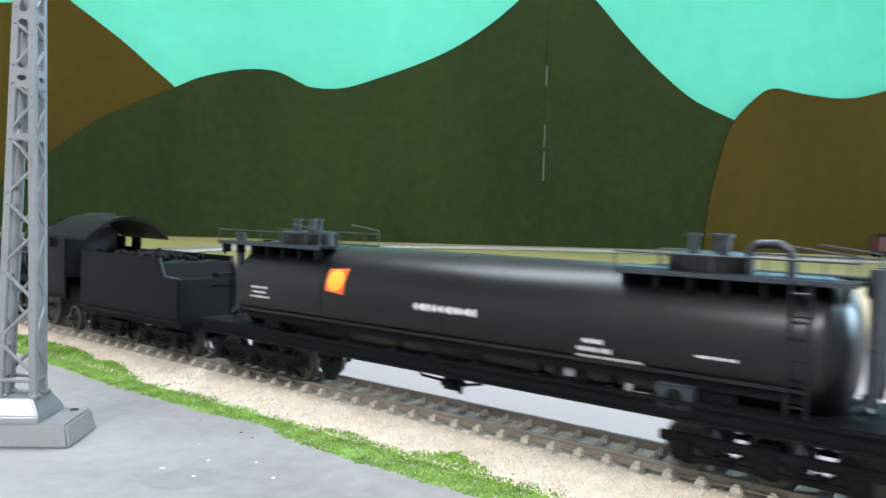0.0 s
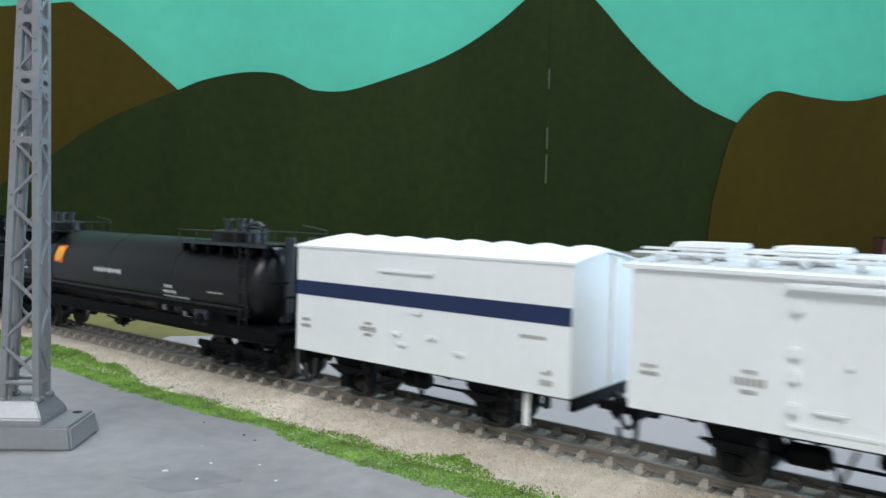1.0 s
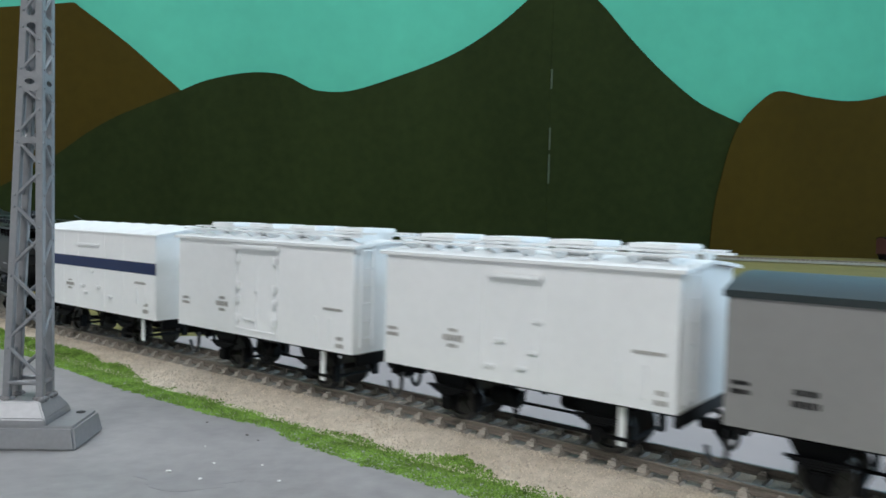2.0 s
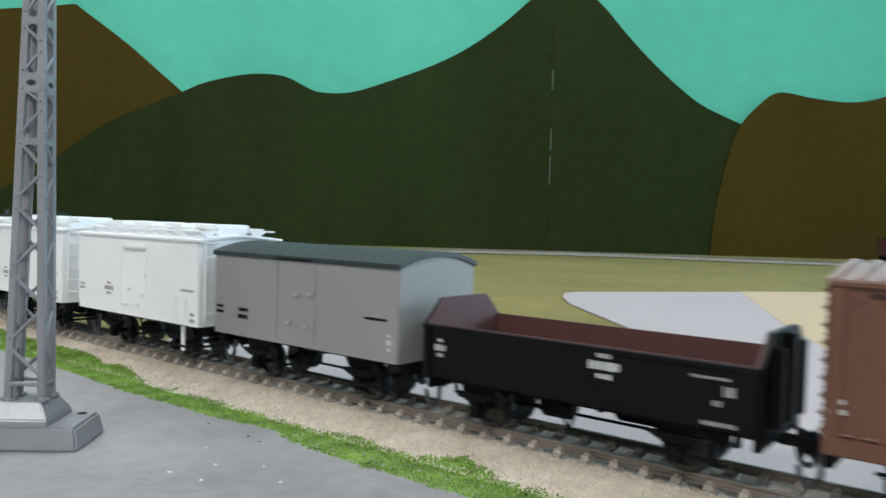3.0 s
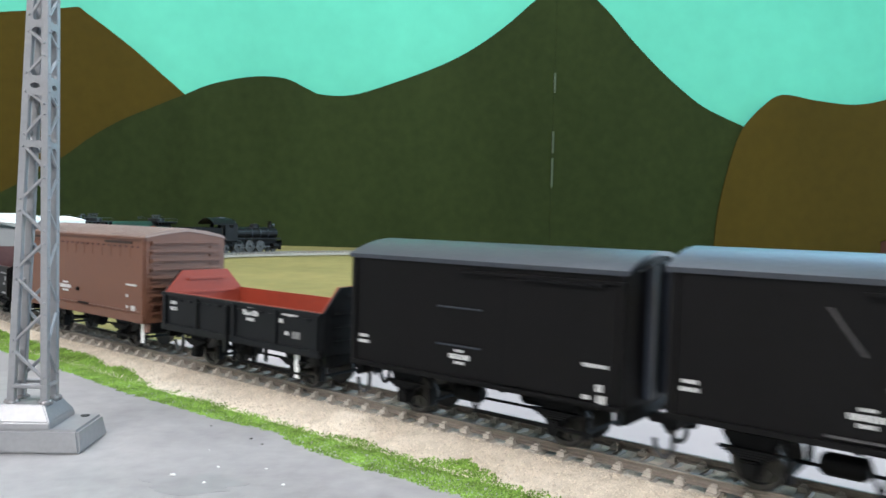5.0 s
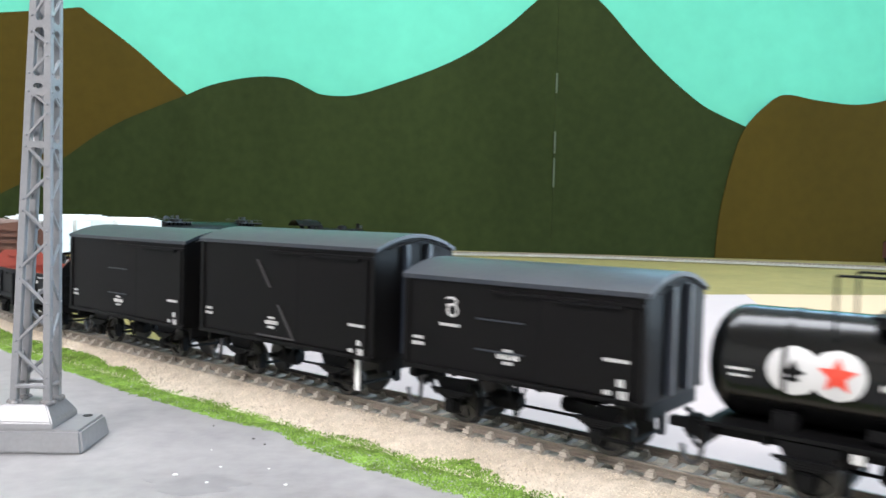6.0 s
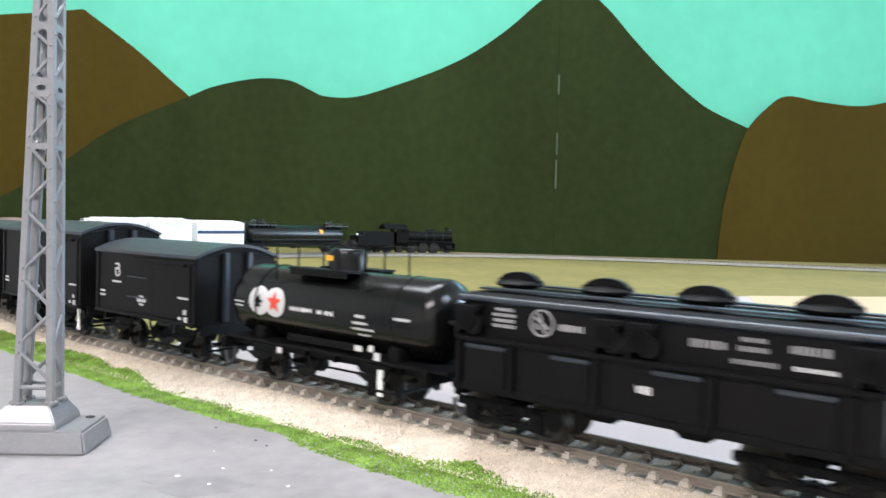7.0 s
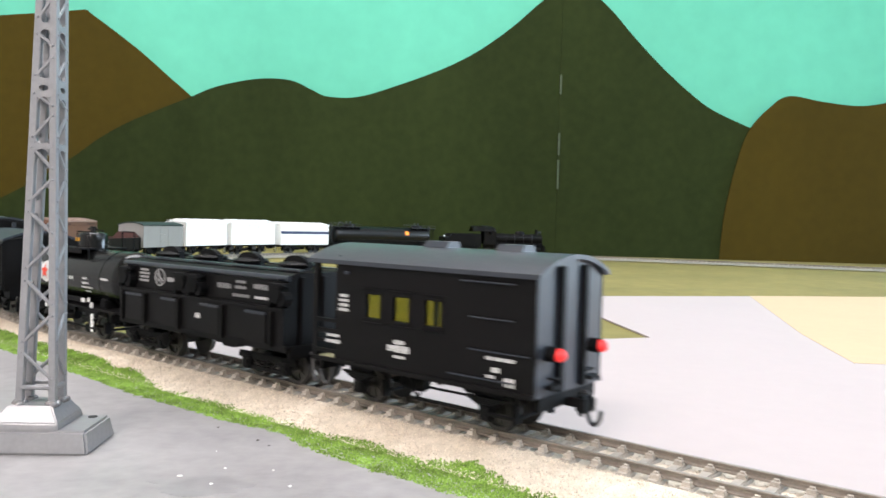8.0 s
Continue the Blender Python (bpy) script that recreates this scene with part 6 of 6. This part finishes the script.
    marking(v, 0.0300, 0.0190, 0.0062, 0.0028, rows=2, y=half)
    marking(v, 0.0042, 0.0208, 0.0040, 0.0012, y=half)
    marking(v, 0.0045, 0.0190, 0.0082, 0.0020, y=half)
    marking(v, 0.0040, 0.0168, 0.0044, 0.0009, y=half)
    marking(v, -0.0292, 0.0206, 0.0088, 0.0010, y=half + 0.0003)
    marking(v, -0.0278, 0.0178, 0.0026, 0.0016, y=half)
    marking(v, -0.0262, 0.0160, 0.0028, 0.0010, y=half)
    marking(v, -0.0318, 0.0152, 0.0034, 0.0024, y=half)


# ---- locomotive and tender ----
def tender():
    L = 0.0700
    v = vehicle("tender", "dark grey locomotive tender with a cut down rear", "locomotive tender", 1.5566, 0.05, "steam locomotive and tender")
    z0 = 0.0132
    side = [(-0.034, z0), (0.034, z0), (0.034, 0.0332), (-0.0215, 0.0332), (-0.0245, 0.0282), (-0.034, 0.0282)]
    bm = prism(mesh(), side, -0.0160, 0.0160, "y")
    bmesh.ops.bevel(bm, geom=[e for e in bm.edges if abs(e.verts[0].co.y - e.verts[1].co.y) < 1e-6], offset=0.0004, segments=2, affect="EDGES")
    part("tank_body", bm, BLACK, v)
    part("frame", box(mesh(), 0, 0, 0.0120, L, 0.0300, 0.0030, 0.0004), CHASSIS, v)
    for k in (1, -1):
        part("coaming", box(mesh(), 0.006, k * 0.0156, 0.0340, 0.054, 0.0006, 0.0024), BLACK, v)
        part("foot_plate", box(mesh(), 0, k * 0.0160, 0.0134, L, 0.0030, 0.0008), BLACK, v)
        part("top_rail", tube(mesh(), [(-0.0220, k * 0.0155, 0.0352), (-0.0250, k * 0.0155, 0.0286), (-0.0335, k * 0.0155, 0.0286)], 0.0005), ROOF_BLACK, v)
    bm = mesh()
    rnd = random.Random(2)
    for _ in range(90):
        bmesh.ops.create_icosphere(bm, subdivisions=1, radius=rnd.uniform(0.0009, 0.0018), matrix=pose(rnd.uniform(-0.015, 0.030), rnd.uniform(-0.012, 0.012), 0.0336 + rnd.uniform(0, 0.0014)))
    part("coal", bm, CHASSIS, v, "heap of black coal")
    part("tail_lamp", rod(mesh(), (-0.0325, -0.0118, 0.0304), (-0.0350, -0.0118, 0.0304), 0.0014, 12), WHITE_TRIM, v, "pale lamp lens")
    part("lamp_post", box(mesh(), -0.0335, -0.0118, 0.0286, 0.0014, 0.0014, 0.0026), ROOF_BLACK, v)
    part("deck_box", box(mesh(), -0.0300, -0.0060, 0.0289, 0.0040, 0.0080, 0.0014, 0.0002), CHASSIS, v)
    ladder(v, -0.0350, -0.0100, 0.014, 0.028, CHASSIS)
    for x in (-0.0352, -0.0352):
        part("rear_grab", tube(mesh(), [(x, -0.010, 0.0255), (x, 0.002, 0.0255)], 0.0004), CHASSIS, v)
    bogie(v, 0.0190, (-0.0100, 0.0100))
    bogie(v, -0.0190, (-0.0100, 0.0100))
    coupler(v, -0.0350, -1)


def locomotive():
    v = vehicle("steam_locomotive", "small black steam locomotive with an arched cab roof", "steam locomotive", 1.6530, 0.06, "steam locomotive and tender")
    zc, r = 0.0275, 0.0088
    part("boiler", lathe(mesh(), [(0, -0.035), (r + 0.0008, -0.035), (r + 0.0008, -0.012), (r, -0.0115), (r, 0.036), (r + 0.0004, 0.036), (r + 0.0004, 0.054), (r - 0.001, 0.0552), (0, 0.0560)], 36, pose(0, 0, zc) @ ALONG_X), BLACK, v, smooth=40)
    for x in (-0.012, 0.004, 0.020, 0.036):
        part("boiler_band", lathe(mesh(), [(r, -0.0004), (r + 0.0007, -0.0004), (r + 0.0007, 0.0004), (r, 0.0004)], 36, pose(x, 0, zc) @ ALONG_X), ROOF_BLACK, v, smooth=40)
    part("chimney", lathe(mesh(), [(0, 0), (0.0042, 0), (0.0030, 0.0018), (0.0028, 0.0085), (0.0034, 0.0100), (0.0022, 0.0100), (0.0020, 0.004), (0, 0.004)], 20, pose(0.046, 0, zc + r - 0.0008)), BLACK, v, smooth=40)
    part("sand_dome", lathe(mesh(), [(0, 0), (0.0050, 0), (0.0048, 0.0040), (0.0036, 0.0062), (0, 0.0070)], 20, pose(0.015, 0, zc + r - 0.0012) @ Matrix.Diagonal((1.8, 1, 1, 1))), BLACK, v, smooth=40)
    bm = mesh()
    for k in (1, -1):
        box(bm, -0.043, k * 0.0160, 0.0262, 0.022, 0.0008, 0.0186)
        box(bm, -0.0505, k * 0.0160, 0.0375, 0.007, 0.0008, 0.0050)
        box(bm, -0.0360, k * 0.0160, 0.0375, 0.008, 0.0008, 0.0050)
    box(bm, -0.0322, 0, 0.0290, 0.0008, 0.0316, 0.0260)
    box(bm, -0.0322, 0, 0.0440, 0.0008, 0.0200, 0.0060)
    part("cab", bm, BLACK, v)
    part("backhead", box(mesh(), -0.0345, 0, 0.0330, 0.0030, 0.0296, 0.0220, 0.0006), ROOF_BLACK, v, "dark boiler backhead closing the cab")
    roof = arc_roof(v, 0.0400, 0.0345, 0.0400, 0.0085, BLACK, 0.0007, label="arched cab roof", name="cab_roof", over=0.0004)
    roof.location = (-0.0550, 0, 0)
    part("roof_vent", box(mesh(), -0.050, 0, 0.0494, 0.010, 0.009, 0.0014, 0.0004), ROOF_BLACK, v)
    for k in (1, -1):
        part("running_board", box(mesh(), 0.011, k * 0.0130, 0.0205, 0.086, 0.0062, 0.0009), BLACK, v)
        part("valance", box(mesh(), 0.011, k * 0.0160, 0.0198, 0.086, 0.0005, 0.0018), BLACK, v)
        part("cylinder", lathe(mesh(), [(0, -0.006), (0.0040, -0.006), (0.0044, -0.0052), (0.0044, 0.0052), (0.0040, 0.006), (0, 0.006)], 20, pose(0.044, k * 0.0135, 0.0092) @ ALONG_X), BLACK, v, smooth=40)
        part("coupling_rod", box(mesh(), 0.0, k * 0.0118, 0.0072, 0.046, 0.0008, 0.0014, 0.0002), WHEEL, v)
        part("connecting_rod", box(mesh(), 0.020, k * 0.0128, 0.0078, 0.044, 0.0007, 0.0012, 0.0002), WHEEL, v)
        part("smoke_handrail", tube(mesh(), [(-0.030, k * 0.0100, 0.0310), (0.052, k * 0.0100, 0.0310)], 0.0003), ROOF_BLACK, v)
        part("buffer_step", box(mesh(), 0.0565, k * 0.0105, 0.0090, 0.0030, 0.0060, 0.0110, 0.0003), BLACK, v)
    part("main_frame", box(mesh(), 0.002, 0, 0.0140, 0.108, 0.0120, 0.0090, 0.0004), CHASSIS, v)
    part("firebox", box(mesh(), -0.024, 0, 0.0180, 0.022, 0.0150, 0.0120, 0.0006), CHASSIS, v)
    part("buffer_beam", box(mesh(), 0.0575, 0, 0.0140, 0.0016, 0.0300, 0.0060, 0.0003), BLACK, v)
    part("head_lamp", rod(mesh(), (0.050, 0, 0.0400), (0.0545, 0, 0.0400), 0.0022, 14), ROOF_BLACK, v)
    coupler(v, 0.0580, 1)
    for x in (-0.021, 0.0, 0.021):
        wheelset(v, x, 0.0088, "driving_wheelset")
    for x in (0.0480, -0.0440):
        wheelset(v, x, 0.0054)


def parked_coach():
    v = thing("parked_coach", "dark maroon coach parked at the backdrop's foot", "railway coach")
    v.matrix_basis = pose(0.938, 1.50, 0, 0, 0, 180)
    arched_body(v, 0.120, 0.034, 0.012, 0.041, 0.004, MAROON)
    arc_roof(v, 0.122, 0.0352, 0.041, 0.004, CHASSIS, 0.0007, label="dark curved roof")
    part("underframe", box(mesh(), 0, 0, 0.0100, 0.118, 0.026, 0.0050, 0.0004), CHASSIS, v)
    for x in (-0.042, 0.042):
        bm = mesh()
        for dx in (-0.012, 0.012):
            for y in (-0.0083, 0.0083):
                rod(bm, (x + dx, y - 0.001, 0.0054), (x + dx, y + 0.001, 0.0054), 0.0054, 18)
        box(bm, x, 0, 0.0075, 0.034, 0.020, 0.0024)
        part("bogie", bm, CHASSIS, v)


locomotive()
tender()
parked_coach()
long_tank()
striped_van()
hatch_van("white refrigerator van with roof hatches and hinged door", 1.1440, 0.0440, True, False, 0.0215, -0.0215)
hatch_van("white refrigerator van with roof hatches and small awning", 1.0485, 0.0434, False, True, 0.0215, -0.0215, L=0.0815)
grey_van()
black_open_wagon()
brown_van()
red_open_wagon()
black_van("black_van", "satin black covered van with a sliding door", 0.5600, 0.0825, 0.0132, 0.0432, (-0.0109, -0.0400), 0.0245, -0.0225, None)
black_van("black_van", "satin black covered van with a diagonal brace", 0.4682, 0.0815, 0.0142, 0.0448, (-0.0098, -0.0385), 0.0245, -0.0205, -0.0315, brace=True)
black_van("black_van", "small satin black covered van with a white emblem", 0.3824, 0.0680, 0.0150, 0.0388, (-0.0082, -0.0318), 0.0207, -0.0215, None, emblem=True)
short_tank()
hopper()
brake_van()

# ---- sleepers: those near the camera one by one, the rest joined ----
SLEEPER_MESH = sleeper_mesh()


def sleepers():
    far = bmesh.new()
    far.from_mesh(SLEEPER_MESH)
    tv, tf = [v.co.copy() for v in far.verts], [[v.index for v in f.verts] for f in far.faces]
    far.free()
    verts, faces = [], []
    n = int(LOOP / 0.00730)
    for i in range(n):
        s = -0.6 + LOOP * i / n
        x, y, h = track(s)
        m = pose(x, y, 0, 0, 0, math.degrees(h))
        if -0.25 < s < 0.75:
            ob = new("sleeper", SLEEPER_MESH)
            ob.parent, ob.matrix_basis = TRACK, m
        else:
            k = len(verts)
            verts.extend(m @ v for v in tv)
            faces.extend(tuple(k + j for j in f) for f in tf)
    me = bpy.data.meshes.new("far_sleepers")
    me.from_pydata(verts, [], faces)
    me.materials.append(SLEEPER)
    ob = new("far_sleepers", me)
    ob.parent = TRACK
    tagged(ob, "far sleepers of the loop", kind="stuff")


sleepers()


# ---- the train's run ----
SPEED, GAIN = 0.1642, -0.0007


def gone(t):
    """Metres along the track at t seconds, from where the train is at 8 s."""
    d = t + 0.0044 - 8.0
    return SPEED * d + GAIN * d * d / 2


SLACK = {"brown_van": ((3.0, 0.0045), (3.25, 0.0018), (3.5, -0.0008), (4.0, -0.0008)),
         "open_wagon": ((3.0, 0.0012), (3.5, 0.0008)), "open_wagon.001": ((4.0, 0.0016), (4.6, 0.0)),
         "white_van": ((0.5, -0.0022), (1.5, -0.0010)), "long_tank_wagon": ((0.0, -0.0003), (0.3, -0.0016), (0.5, -0.0018), (1.5, -0.0015))}


def slack(v, t):
    """Metres by which a wagon runs ahead in the play of its couplings."""
    rows = SLACK.get(v.name, ((0.0, 0.0),))
    return float(np.interp(t, [a for a, _ in rows], [b for _, b in rows]))


def seat(s, base):
    """Pose of a vehicle whose two ends of the wheelbase sit on the track."""
    ax, ay, _ = track(s + base / 2)
    bx, by, _ = track(s - base / 2)
    return pose((ax + bx) / 2, (ay + by) / 2, RAIL, 0, 0, math.degrees(math.atan2(ay - by, ax - bx)))


def motions():
    for v, s, base in RUNNING:
        walk(v, [(i * 0.2, seat(s + gone(i * 0.2) + slack(v, i * 0.2), base)) for i in range(41)])
    for w, x, r in SPINNING:
        walk(w, [(i / FPS, pose(x, 0, r, 0, math.degrees(gone(i / FPS) / r) % 360.0, 0)) for i in range(0, 241, 1 if r < 0.007 else 2)])


motions()
